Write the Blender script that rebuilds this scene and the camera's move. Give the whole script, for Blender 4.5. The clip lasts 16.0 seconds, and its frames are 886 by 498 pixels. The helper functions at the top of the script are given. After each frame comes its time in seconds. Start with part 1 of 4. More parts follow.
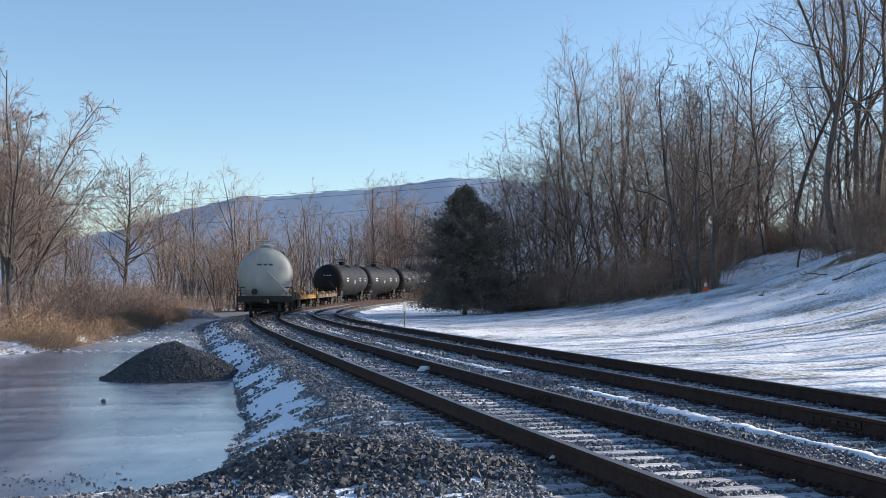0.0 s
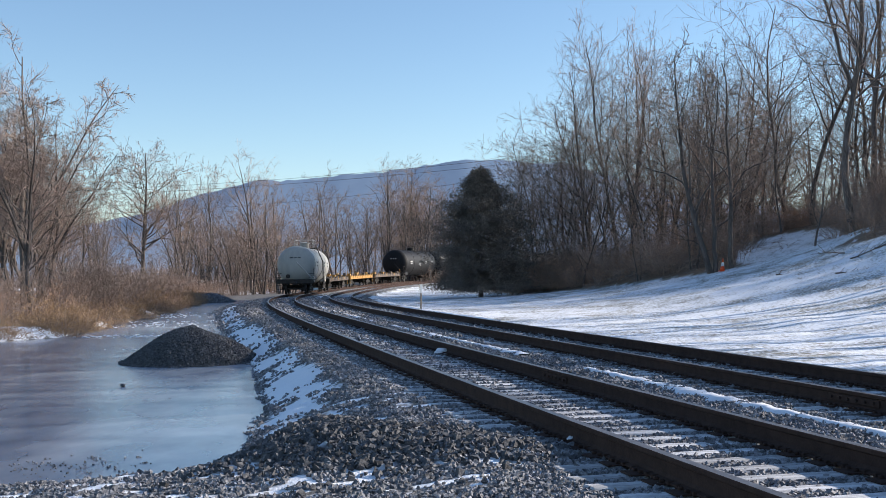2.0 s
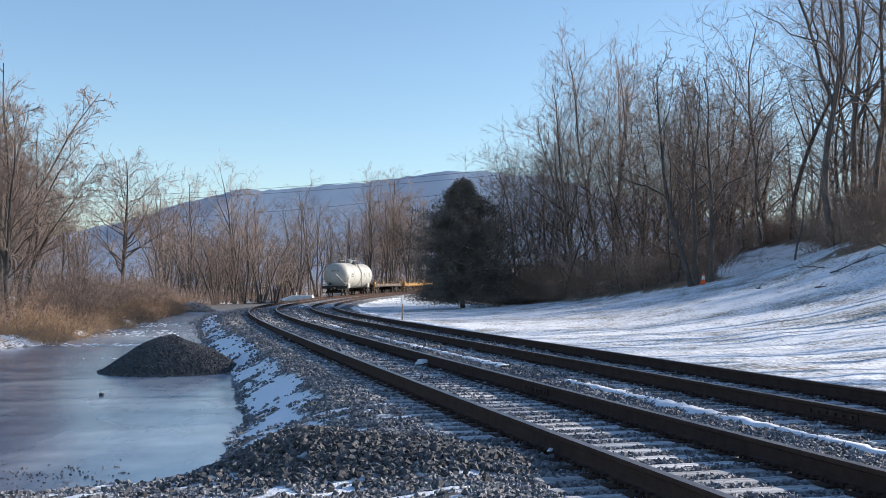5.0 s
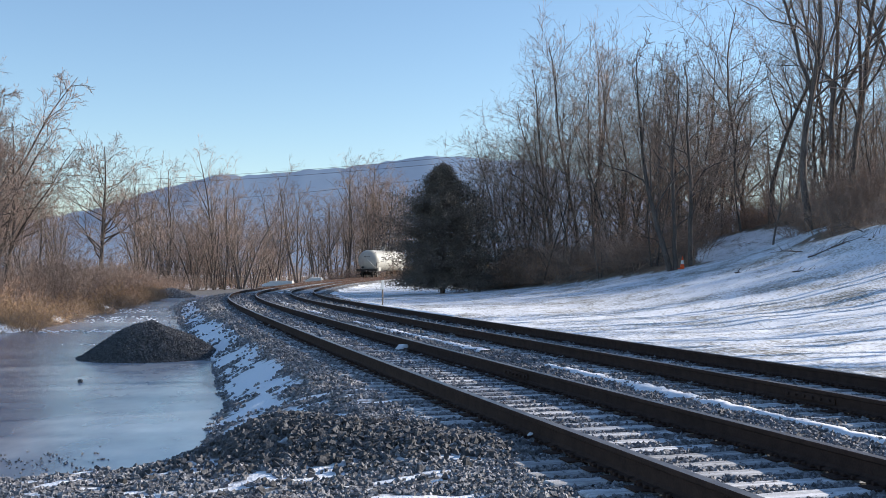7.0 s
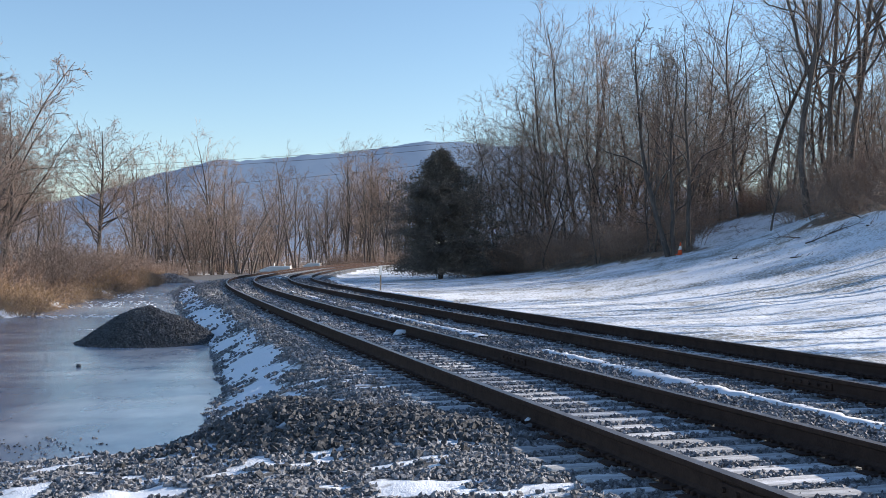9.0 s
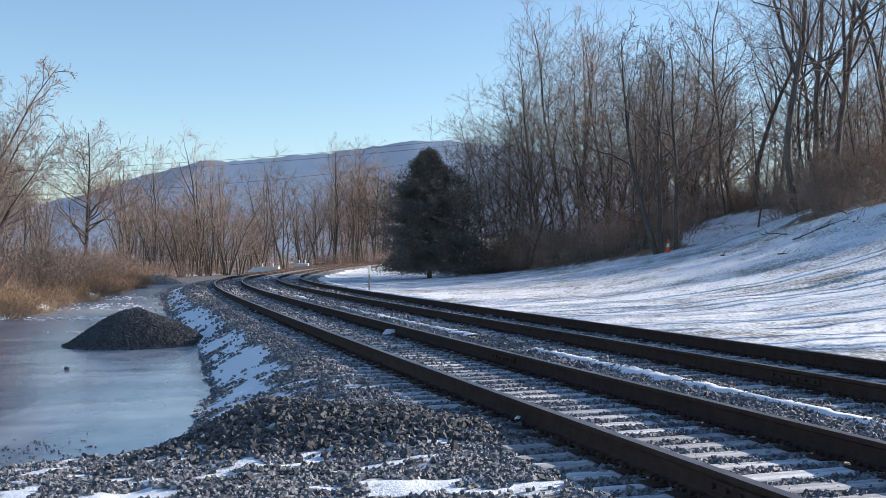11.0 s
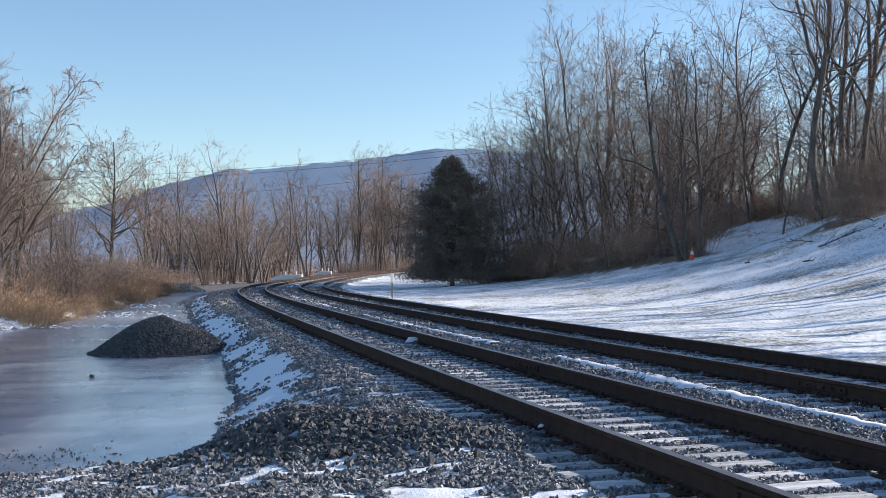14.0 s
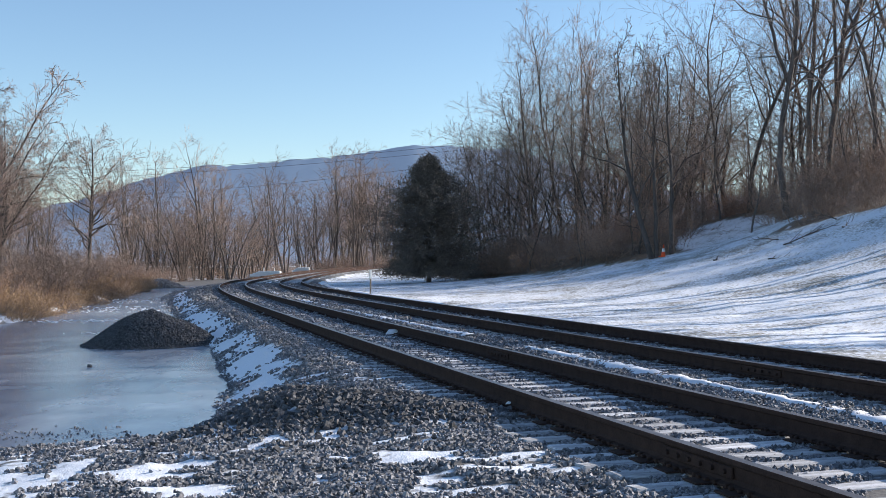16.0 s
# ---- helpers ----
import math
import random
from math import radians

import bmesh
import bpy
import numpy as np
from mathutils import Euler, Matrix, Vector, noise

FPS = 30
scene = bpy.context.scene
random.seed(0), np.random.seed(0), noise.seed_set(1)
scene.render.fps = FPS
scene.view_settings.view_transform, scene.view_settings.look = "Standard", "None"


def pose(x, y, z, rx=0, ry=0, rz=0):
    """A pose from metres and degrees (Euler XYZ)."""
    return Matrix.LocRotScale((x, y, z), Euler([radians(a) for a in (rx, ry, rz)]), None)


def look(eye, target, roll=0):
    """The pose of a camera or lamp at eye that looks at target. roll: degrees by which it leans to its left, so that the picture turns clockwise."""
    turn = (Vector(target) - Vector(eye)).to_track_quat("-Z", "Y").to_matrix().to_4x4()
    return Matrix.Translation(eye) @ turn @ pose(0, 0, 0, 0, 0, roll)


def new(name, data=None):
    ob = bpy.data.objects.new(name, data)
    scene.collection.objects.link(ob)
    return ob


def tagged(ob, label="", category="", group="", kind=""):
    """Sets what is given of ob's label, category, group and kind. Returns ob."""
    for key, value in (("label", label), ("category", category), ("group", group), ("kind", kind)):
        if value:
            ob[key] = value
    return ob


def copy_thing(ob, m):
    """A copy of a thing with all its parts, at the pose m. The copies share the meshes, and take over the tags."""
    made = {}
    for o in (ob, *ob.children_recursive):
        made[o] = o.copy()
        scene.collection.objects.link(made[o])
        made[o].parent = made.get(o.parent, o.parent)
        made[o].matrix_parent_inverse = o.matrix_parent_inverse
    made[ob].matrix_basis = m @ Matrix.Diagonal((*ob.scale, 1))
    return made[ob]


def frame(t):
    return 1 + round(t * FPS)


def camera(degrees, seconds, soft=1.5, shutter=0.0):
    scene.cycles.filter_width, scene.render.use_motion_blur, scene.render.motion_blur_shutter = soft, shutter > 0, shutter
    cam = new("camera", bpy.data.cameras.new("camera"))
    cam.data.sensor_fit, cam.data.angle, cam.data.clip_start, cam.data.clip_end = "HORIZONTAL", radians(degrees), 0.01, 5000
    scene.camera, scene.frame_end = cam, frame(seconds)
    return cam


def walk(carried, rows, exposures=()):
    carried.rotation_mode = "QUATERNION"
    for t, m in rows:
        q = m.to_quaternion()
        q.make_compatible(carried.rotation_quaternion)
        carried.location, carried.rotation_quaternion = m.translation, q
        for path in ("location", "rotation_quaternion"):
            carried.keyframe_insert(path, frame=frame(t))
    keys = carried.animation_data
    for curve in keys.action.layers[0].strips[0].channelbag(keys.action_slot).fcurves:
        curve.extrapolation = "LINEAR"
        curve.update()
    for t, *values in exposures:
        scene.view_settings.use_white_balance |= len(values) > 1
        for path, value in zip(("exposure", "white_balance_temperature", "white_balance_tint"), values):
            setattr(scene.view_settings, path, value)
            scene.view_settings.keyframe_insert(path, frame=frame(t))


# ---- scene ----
cam = camera(44.0, 16.0, soft=0.2)
EYE = 1.24
# seconds, yaw, pitch, roll in degrees; the camera is held in one place and sways
SWAY = [
    (0, 2.025, 2.385, 0.045), (0.5, 2.568, 2.384, -0.634), (1, 2.859, 1.957, -0.97), (1.5, 2.805, 1.542, -0.704),
    (2, 2.853, 1.456, -0.466), (2.5, 2.718, 1.382, -0.613), (3, 2.558, 1.306, -1.016), (3.5, 2.532, 1.268, -0.86),
    (4, 2.349, 1.653, -0.435), (6.5, 1.333, 2.135, 0.117), (7, 0.867, 1.253, -0.149), (7.5, 0.735, 1.109, -0.309),
    (8, 0.627, 0.838, -0.297), (8.5, 0.73, 0.684, -0.219), (9, 0.764, 0.497, -0.077), (11.5, 0.053, 0.419, -0.559),
    (12, 0.007, 0.256, -0.469), (12.5, 0.0, 0.311, -0.867), (13, 0.135, 0.501, -0.854), (13.5, 1.259, 0.784, -0.676),
    (14, 1.347, 0.869, -0.618), (14.5, 1.08, 0.833, -0.723), (15, 0.539, 1.042, -0.853), (15.5, 0.599, 0.923, -1.124), (15.8, 0.54, 0.95, -0.98),
    (16, 0.13, 0.684, -0.507),
]
BACK = {16: -1.3}                # a quick step back at the very end
walk(cam, [(t, pose(0, BACK.get(t, 0), EYE) @ pose(0, 0, 0, 0, 0, yaw) @ pose(0, 0, 0, 90 + pitch) @ pose(0, 0, 0, 0, 0, roll))
           for t, yaw, pitch, roll in SWAY])

# ---- light ----
SUN_AZ, SUN_EL = 74.0, 22.0      # clockwise from straight ahead, and above the horizon
world = bpy.data.worlds.new("winter_sky")
scene.world = world
world.use_nodes = True
sky = world.node_tree.nodes.new("ShaderNodeTexSky")
sky.sky_type, sky.sun_disc = "NISHITA", False
sky.sun_elevation, sky.sun_rotation = radians(SUN_EL), radians(SUN_AZ)
sky.air_density, sky.dust_density, sky.ozone_density = 1.0, 0.1, 3.0
world.node_tree.links.new(sky.outputs[0], world.node_tree.nodes["Background"].inputs[0])
world.node_tree.nodes["Background"].inputs[1].default_value = 0.108
sun_data = bpy.data.lights.new("sun", "SUN")
sun_data.energy, sun_data.angle, sun_data.color = 4.8, radians(0.55), (1.0, 0.9, 0.8)
sun = new("sun", sun_data)
az, el = radians(SUN_AZ), radians(SUN_EL)
sun.matrix_world = look((60 * math.sin(az), 60 * math.cos(az), 60 * math.tan(el)), (0, 0, 0))
scene.view_settings.exposure = 0.78


# ---- materials ----
def material(name, low, high, scale=4.0, rough=0.8, metal=0.0, bump=0.3, detail=6.0, fine=40.0, vary=0.0, stretch=(1, 1, 1), coord="Object"):
    """Two noises, coarse and fine, mix two colours and lift the surface; vary: spread of value from piece to piece."""
    m = bpy.data.materials.new(name)
    m.use_nodes = True
    nodes, links = m.node_tree.nodes, m.node_tree.links
    shader = nodes["Principled BSDF"]
    place, map_ = nodes.new("ShaderNodeTexCoord"), nodes.new("ShaderNodeMapping")
    map_.inputs["Scale"].default_value = stretch
    links.new(place.outputs[coord], map_.inputs[0])
    big, small, mix, ramp = (nodes.new("ShaderNode" + k) for k in ("TexNoise", "TexNoise", "Mix", "ValToRGB"))
    for n, s in ((big, scale), (small, fine)):
        n.inputs["Scale"].default_value, n.inputs["Detail"].default_value = s, detail
        links.new(map_.outputs[0], n.inputs["Vector"])
    mix.inputs[0].default_value = 0.45
    links.new(big.outputs[0], mix.inputs[2]), links.new(small.outputs[0], mix.inputs[3])
    ramp.color_ramp.elements[0].position, ramp.color_ramp.elements[1].position = 0.34, 0.66
    ramp.color_ramp.elements[0].color, ramp.color_ramp.elements[1].color = (*low, 1), (*high, 1)
    links.new(mix.outputs[0], ramp.inputs[0])
    colour = ramp.outputs[0]
    if vary:
        info, hue, span = nodes.new("ShaderNodeObjectInfo"), nodes.new("ShaderNodeHueSaturation"), nodes.new("ShaderNodeMapRange")
        span.inputs[3].default_value, span.inputs[4].default_value = 1 - vary, 1 + vary
        links.new(info.outputs["Random"], span.inputs[0]), links.new(span.outputs[0], hue.inputs["Value"])
        links.new(colour, hue.inputs["Color"])
        colour = hue.outputs[0]
    links.new(colour, shader.inputs["Base Color"])
    shader.inputs["Roughness"].default_value, shader.inputs["Metallic"].default_value = rough, metal
    if bump:
        b = nodes.new("ShaderNodeBump")
        b.inputs["Strength"].default_value, b.inputs["Distance"].default_value = bump, 0.02
        links.new(mix.outputs[0], b.inputs["Height"]), links.new(b.outputs[0], shader.inputs["Normal"])
    return m


def island_vary(m, spread):
    """Values that differ from loose piece to loose piece of one mesh."""
    nodes, links = m.node_tree.nodes, m.node_tree.links
    shader = nodes["Principled BSDF"]
    source = shader.inputs["Base Color"].links[0].from_socket
    geo, span, hue = nodes.new("ShaderNodeNewGeometry"), nodes.new("ShaderNodeMapRange"), nodes.new("ShaderNodeHueSaturation")
    span.inputs[3].default_value, span.inputs[4].default_value = 1 - spread, 1 + spread
    links.new(geo.outputs["Random Per Island"], span.inputs[0]), links.new(span.outputs[0], hue.inputs["Value"])
    links.new(source, hue.inputs["Color"]), links.new(hue.outputs[0], shader.inputs["Base Color"])
    return m


def snow_over(m, name="snow_cover", sharp=0.12):
    """Snow lies on this material where the mesh's cover value, broken up by noise, is high."""
    nodes, links = m.node_tree.nodes, m.node_tree.links
    shader = nodes["Principled BSDF"]
    source = shader.inputs["Base Color"].links[0].from_socket
    cover, noise_, add, span, mix = (nodes.new("ShaderNode" + k) for k in ("Attribute", "TexNoise", "Math", "MapRange", "Mix"))
    cover.attribute_name = name
    place = nodes.new("ShaderNodeTexCoord")
    noise_.inputs["Scale"].default_value, noise_.inputs["Detail"].default_value = 9.0, 8.0
    links.new(place.outputs["Object"], noise_.inputs["Vector"])
    add.operation = "ADD"
    links.new(cover.outputs["Fac"], add.inputs[0]), links.new(noise_.outputs[0], add.inputs[1])
    span.inputs[1].default_value, span.inputs[2].default_value = 1.0 - sharp, 1.0 + sharp
    links.new(add.outputs[0], span.inputs[0]), links.new(span.outputs[0], mix.inputs[0])
    mix.data_type = "RGBA"
    links.new(source, mix.inputs[6])
    mix.inputs[7].default_value = (0.78, 0.82, 0.88, 1)
    links.new(mix.outputs[2], shader.inputs["Base Color"])
    return m


SNOW = material("snow", (0.72, 0.74, 0.78), (0.86, 0.87, 0.9), 0.6, 0.55, bump=0.6, fine=9.0)
SOIL = snow_over(material("ballast_bed", (0.05, 0.05, 0.053), (0.18, 0.175, 0.17), 12.0, 0.9, bump=1.0, fine=60.0))
MEADOW = snow_over(material("snowy_meadow", (0.14, 0.137, 0.118), (0.27, 0.258, 0.22), 3.0, 0.85, bump=0.7, fine=30.0))
BANK = snow_over(material("dry_grass_bank", (0.05, 0.034, 0.021), (0.13, 0.092, 0.058), 1.5, 0.9, bump=1.0, fine=25.0))
LITTER = snow_over(material("leaf_litter", (0.09, 0.064, 0.046), (0.24, 0.17, 0.115), 2.0, 0.9, bump=1.0, fine=30.0))
ICE = material("ice", (0.08, 0.13, 0.22), (0.4, 0.45, 0.52), 0.3, 0.17, bump=0.03, fine=1.3, stretch=(1.0, 0.5, 1))
STONE = island_vary(material("crushed_stone", (0.06, 0.063, 0.072), (0.27, 0.276, 0.296), 25.0, 0.75, bump=0.4, fine=90.0), 0.55)
STONE_PIECE = material("crushed_stone_piece", (0.024, 0.025, 0.029), (0.115, 0.118, 0.128), 25.0, 0.75, bump=0.4, fine=90.0, vary=0.5)
FRESH_STONE = island_vary(material("fresh_dark_stone", (0.024, 0.025, 0.029), (0.115, 0.118, 0.128), 25.0, 0.75, bump=0.4, fine=90.0), 0.5)
RAIL = material("rusty_rail_steel", (0.032, 0.02, 0.017), (0.068, 0.042, 0.034), 8.0, 0.9, 0.0, bump=0.2, fine=60.0)
RAIL.node_tree.nodes["Principled BSDF"].inputs["Specular IOR Level"].default_value = 0.15
RAIL_TOP = material("polished_rail_head", (0.15, 0.13, 0.125), (0.29, 0.26, 0.25), 3.0, 0.42, 0.8, bump=0.03)
TIE = material("weathered_tie_wood", (0.2, 0.198, 0.2), (0.66, 0.675, 0.71), 5.0, 0.85, bump=0.8, fine=45.0, vary=0.3, stretch=(0.25, 2.5, 1))
BARK = material("grey_bark", (0.055, 0.046, 0.041), (0.165, 0.138, 0.121), 3.0, 0.9, bump=0.8, fine=20.0, vary=0.25, stretch=(1, 1, 0.25))
TWIG = material("brown_twigs", (0.185, 0.134, 0.108), (0.37, 0.276, 0.22), 1.0, 0.9, bump=0, vary=0.3)
WARM_TWIG = material("reddish_brush_twigs", (0.19, 0.115, 0.078), (0.4, 0.25, 0.165), 1.0, 0.9, bump=0, vary=0.3)
STRAW = material("dry_straw", (0.24, 0.15, 0.08), (0.44, 0.29, 0.16), 1.0, 0.9, bump=0, vary=0.3)
NEEDLE = island_vary(material("cedar_needles", (0.095, 0.083, 0.07), (0.21, 0.182, 0.152), 0.6, 0.9, bump=0), 0.25)
TANK_GREY = material("cream_tank_paint", (0.3, 0.295, 0.265), (0.44, 0.43, 0.385), 0.5, 0.45, bump=0.05, fine=3.0, stretch=(1, 1, 0.4))
TANK_BLACK = material("black_tank_paint", (0.004, 0.004, 0.005), (0.012, 0.012, 0.014), 0.6, 0.62, bump=0.05, fine=3.0, stretch=(1, 1, 0.4))
BOGIE = material("grimy_black_steel", (0.012, 0.011, 0.01), (0.05, 0.042, 0.035), 4.0, 0.7, 0.2, bump=0.3)
YELLOW = material("faded_yellow_paint", (0.3, 0.15, 0.03), (0.52, 0.28, 0.06), 1.5, 0.6, bump=0.1)
DECK = material("worn_steel_deck", (0.05, 0.04, 0.035), (0.16, 0.12, 0.09), 1.5, 0.8, bump=0.3)
TANK_BLACK.node_tree.nodes["Principled BSDF"].inputs["Specular IOR Level"].default_value = 0.25
MARK = material("white_marking", (0.3, 0.3, 0.29), (0.48, 0.48, 0.46), 4.0, 0.6, bump=0)
DARK_MARK = material("dark_marking", (0.05, 0.055, 0.06), (0.09, 0.09, 0.1), 4.0, 0.6, bump=0)
ORANGE = material("orange_plastic", (0.75, 0.09, 0.02), (0.9, 0.14, 0.03), 5.0, 0.5, bump=0)
WHITE = material("white_paint", (0.68, 0.68, 0.66), (0.82, 0.82, 0.8), 3.0, 0.6, bump=0.1)
WOOD = material("grey_wood", (0.14, 0.11, 0.085), (0.32, 0.27, 0.2), 4.0, 0.85, bump=0.4)
# pale blue stands for the haze of distance, painted into the base colour
RIDGE = material("haze_painted_ridge", (0.165, 0.245, 0.355), (0.19, 0.272, 0.385), 0.008, 1.0, bump=0, fine=0.05, detail=8.0)
CABLE = material("black_cable", (0.02, 0.02, 0.022), (0.04, 0.04, 0.042), 1.0, 0.6, bump=0)


# ---- mesh helpers ----
def link_mesh(name, verts, faces, mat, parent=None, label="", smooth=False):
    me = bpy.data.meshes.new(name)
    me.from_pydata([tuple(v) for v in verts] if not isinstance(verts, np.ndarray) else verts.tolist(), [],
                   faces.tolist() if isinstance(faces, np.ndarray) else faces)
    for m in mat if isinstance(mat, (list, tuple)) else [mat]:
        me.materials.append(m)
    if smooth:
        me.shade_smooth()
    ob = new(name, me)
    ob.parent = parent
    return tagged(ob, label)


def part(name, bm, mat, parent, label="", smooth=False):
    me = bpy.data.meshes.new(name)
    bm.to_mesh(me)
    bm.free()
    for m in mat if isinstance(mat, (list, tuple)) else [mat]:
        me.materials.append(m)
    if smooth:
        me.shade_smooth()
    ob = new(name, me)
    ob.parent = parent
    return tagged(ob, label)


def box(bm, x, y, z, sx, sy, sz, bevel=0.0, m=None):
    """Adds a box with its middle at x, y, z."""
    t = (m or Matrix()) @ Matrix.Translation((x, y, z)) @ Matrix.Diagonal((sx, sy, sz, 1))
    made = bmesh.ops.create_cube(bm, size=1, matrix=t)["verts"]
    if bevel:
        edges = list({e for v in made for e in v.link_edges})
        bmesh.ops.bevel(bm, geom=edges, offset=bevel, segments=1, affect="EDGES", profile=0.5)
    return bm


def rod(bm, a, b, r, sides=8, r2=None):
    """Adds a round bar from a to b."""
    a, b = Vector(a), Vector(b)
    m = Matrix.Translation((a + b) / 2) @ (b - a).to_track_quat("Z", "Y").to_matrix().to_4x4()
    bmesh.ops.create_cone(bm, cap_ends=True, segments=sides, radius1=r, radius2=r if r2 is None else r2, depth=(b - a).length, matrix=m)
    return bm


def lathe(bm, profile, sides, m):
    """Turns (radius, height) pairs about the local z axis."""
    rings = []
    for r, h in profile:
        rings.append([bm.verts.new(m @ Vector((r * math.cos(a), r * math.sin(a), h))) for a in np.linspace(0, 2 * math.pi, sides, endpoint=False)])
    for lo, hi in zip(rings, rings[1:]):
        for i in range(sides):
            bm.faces.new((lo[i], lo[(i + 1) % sides], hi[(i + 1) % sides], hi[i]))
    bm.faces.new(rings[0][::-1]), bm.faces.new(rings[-1])
    return bm


# ---- the line of the tracks ----
KNOTS = [-40, -8, 15, 35, 50, 65, 80, 95, 110, 140, 200, 420]
BENDS = [0.0010, 0.0015, 0.0005, 0.0011, 0.0036, 0.0046, 0.0042, 0.0039, 0.0050, 0.0052, 0.0055, 0.0060]
STEP = 0.25
S = np.arange(-40, 420, STEP)
HEAD = np.cumsum(np.interp(S, KNOTS, BENDS)) * STEP
ORIGIN = int(40 / STEP)
HEAD += -0.2881 - HEAD[ORIGIN]
CX, CY = np.cumsum(np.sin(HEAD)) * STEP, np.cumsum(np.cos(HEAD)) * STEP
CX, CY = CX - CX[ORIGIN] + 2.445, CY - CY[ORIGIN] + 6.0
SPACING, GAUGE = 3.63, 1.5       # between the two tracks; between rail heads


def climb(s):
    """The line rises past the curve."""
    return np.interp(s, [85, 100, 140, 420], [0, 0.08, 0.6, 3.2])


def on_line(s, offset=0.0):
    """The place and heading of the line at s metres, offset to its right."""
    x, y, a = (np.interp(s, S, c) for c in (CX, CY, HEAD))
    return x + offset * np.cos(a), y - offset * np.sin(a), a


def to_line(x, y):
    """Offsets and distances along the line of many places."""
    o, s = np.empty(len(x)), np.empty(len(x))
    cx, cy, ch, cs = CX[::4], CY[::4], HEAD[::4], S[::4]
    for i in range(0, len(x), 4000):
        px, py = x[i:i + 4000, None], y[i:i + 4000, None]
        j = np.argmin((px - cx) ** 2 + (py - cy) ** 2, axis=1)
        dx, dy = x[i:i + 4000] - cx[j], y[i:i + 4000] - cy[j]
        o[i:i + 4000] = dx * np.cos(ch[j]) - dy * np.sin(ch[j])
        s[i:i + 4000] = cs[j] + dx * np.sin(ch[j]) + dy * np.cos(ch[j])
    return o, s


# ---- the lie of the land ----
LATTICE = np.random.default_rng(5).uniform(-1, 1, (256, 256))


def lattice(x, y):
    """Smooth noise from random values on a unit grid."""
    i, j = np.floor(x).astype(int), np.floor(y).astype(int)
    u, v = x - i, y - j
    u, v = u * u * (3 - 2 * u), v * v * (3 - 2 * v)
    a, b = LATTICE[i % 256, j % 256], LATTICE[(i + 1) % 256, j % 256]
    c, d = LATTICE[i % 256, (j + 1) % 256], LATTICE[(i + 1) % 256, (j + 1) % 256]
    return (a * (1 - u) + b * u) * (1 - v) + (c * (1 - u) + d * u) * v


def ripple(x, y, size):
    """Smooth uneven values about 0, with features of that size."""
    x, y = np.asarray(x, float) / size * 1.6, np.asarray(y, float) / size * 1.6
    return 1.25 * (lattice(0.8 * x + 0.6 * y, 0.8 * y - 0.6 * x) + 0.5 * lattice(2.1 * x + 31, 2.1 * y + 17))


ICE_Z = -0.70


def foot(y):
    """How far left of the track the ballast ends on the ice."""
    return np.interp(y, [4, 9.0, 9.6, 10.0, 10.4, 11.7, 16, 23, 50, 80, 120], [-11, -9, -6.2, -4.9, -4.1, -3.6, -2.95, -2.7, -3.2, -4.5, -6])


def ice_left(y):
    return np.interp(y, [0, 28, 36, 45, 60, 81, 100, 125], [-26, -19, -14.6, -15.9, -18.5, -22.3, -27.0, -33])


def wood_edge(y):
    """How far right of the track the snowy meadow ends at the wood."""
    return np.interp(y, [0, 30, 48, 54, 57, 60, 64, 66.5, 69, 70, 78, 90, 130], [29, 29, 29.2, 29.0, 27.6, 31, 33, 30, 27, 26.2, 20.5, 17, 15])


def glade(x, y):
    """The snowy inlet of the meadow behind the cone: above 1 inside."""
    x, y = np.asarray(x, float), np.asarray(y, float)
    return 2 - ((x - 18.6) / 3.6) ** 2 - ((y - 71.5 - 0.25 * (x - 18.6)) / 6.0) ** 2 - np.clip(0.214 * y - x, 0, 1) * 3


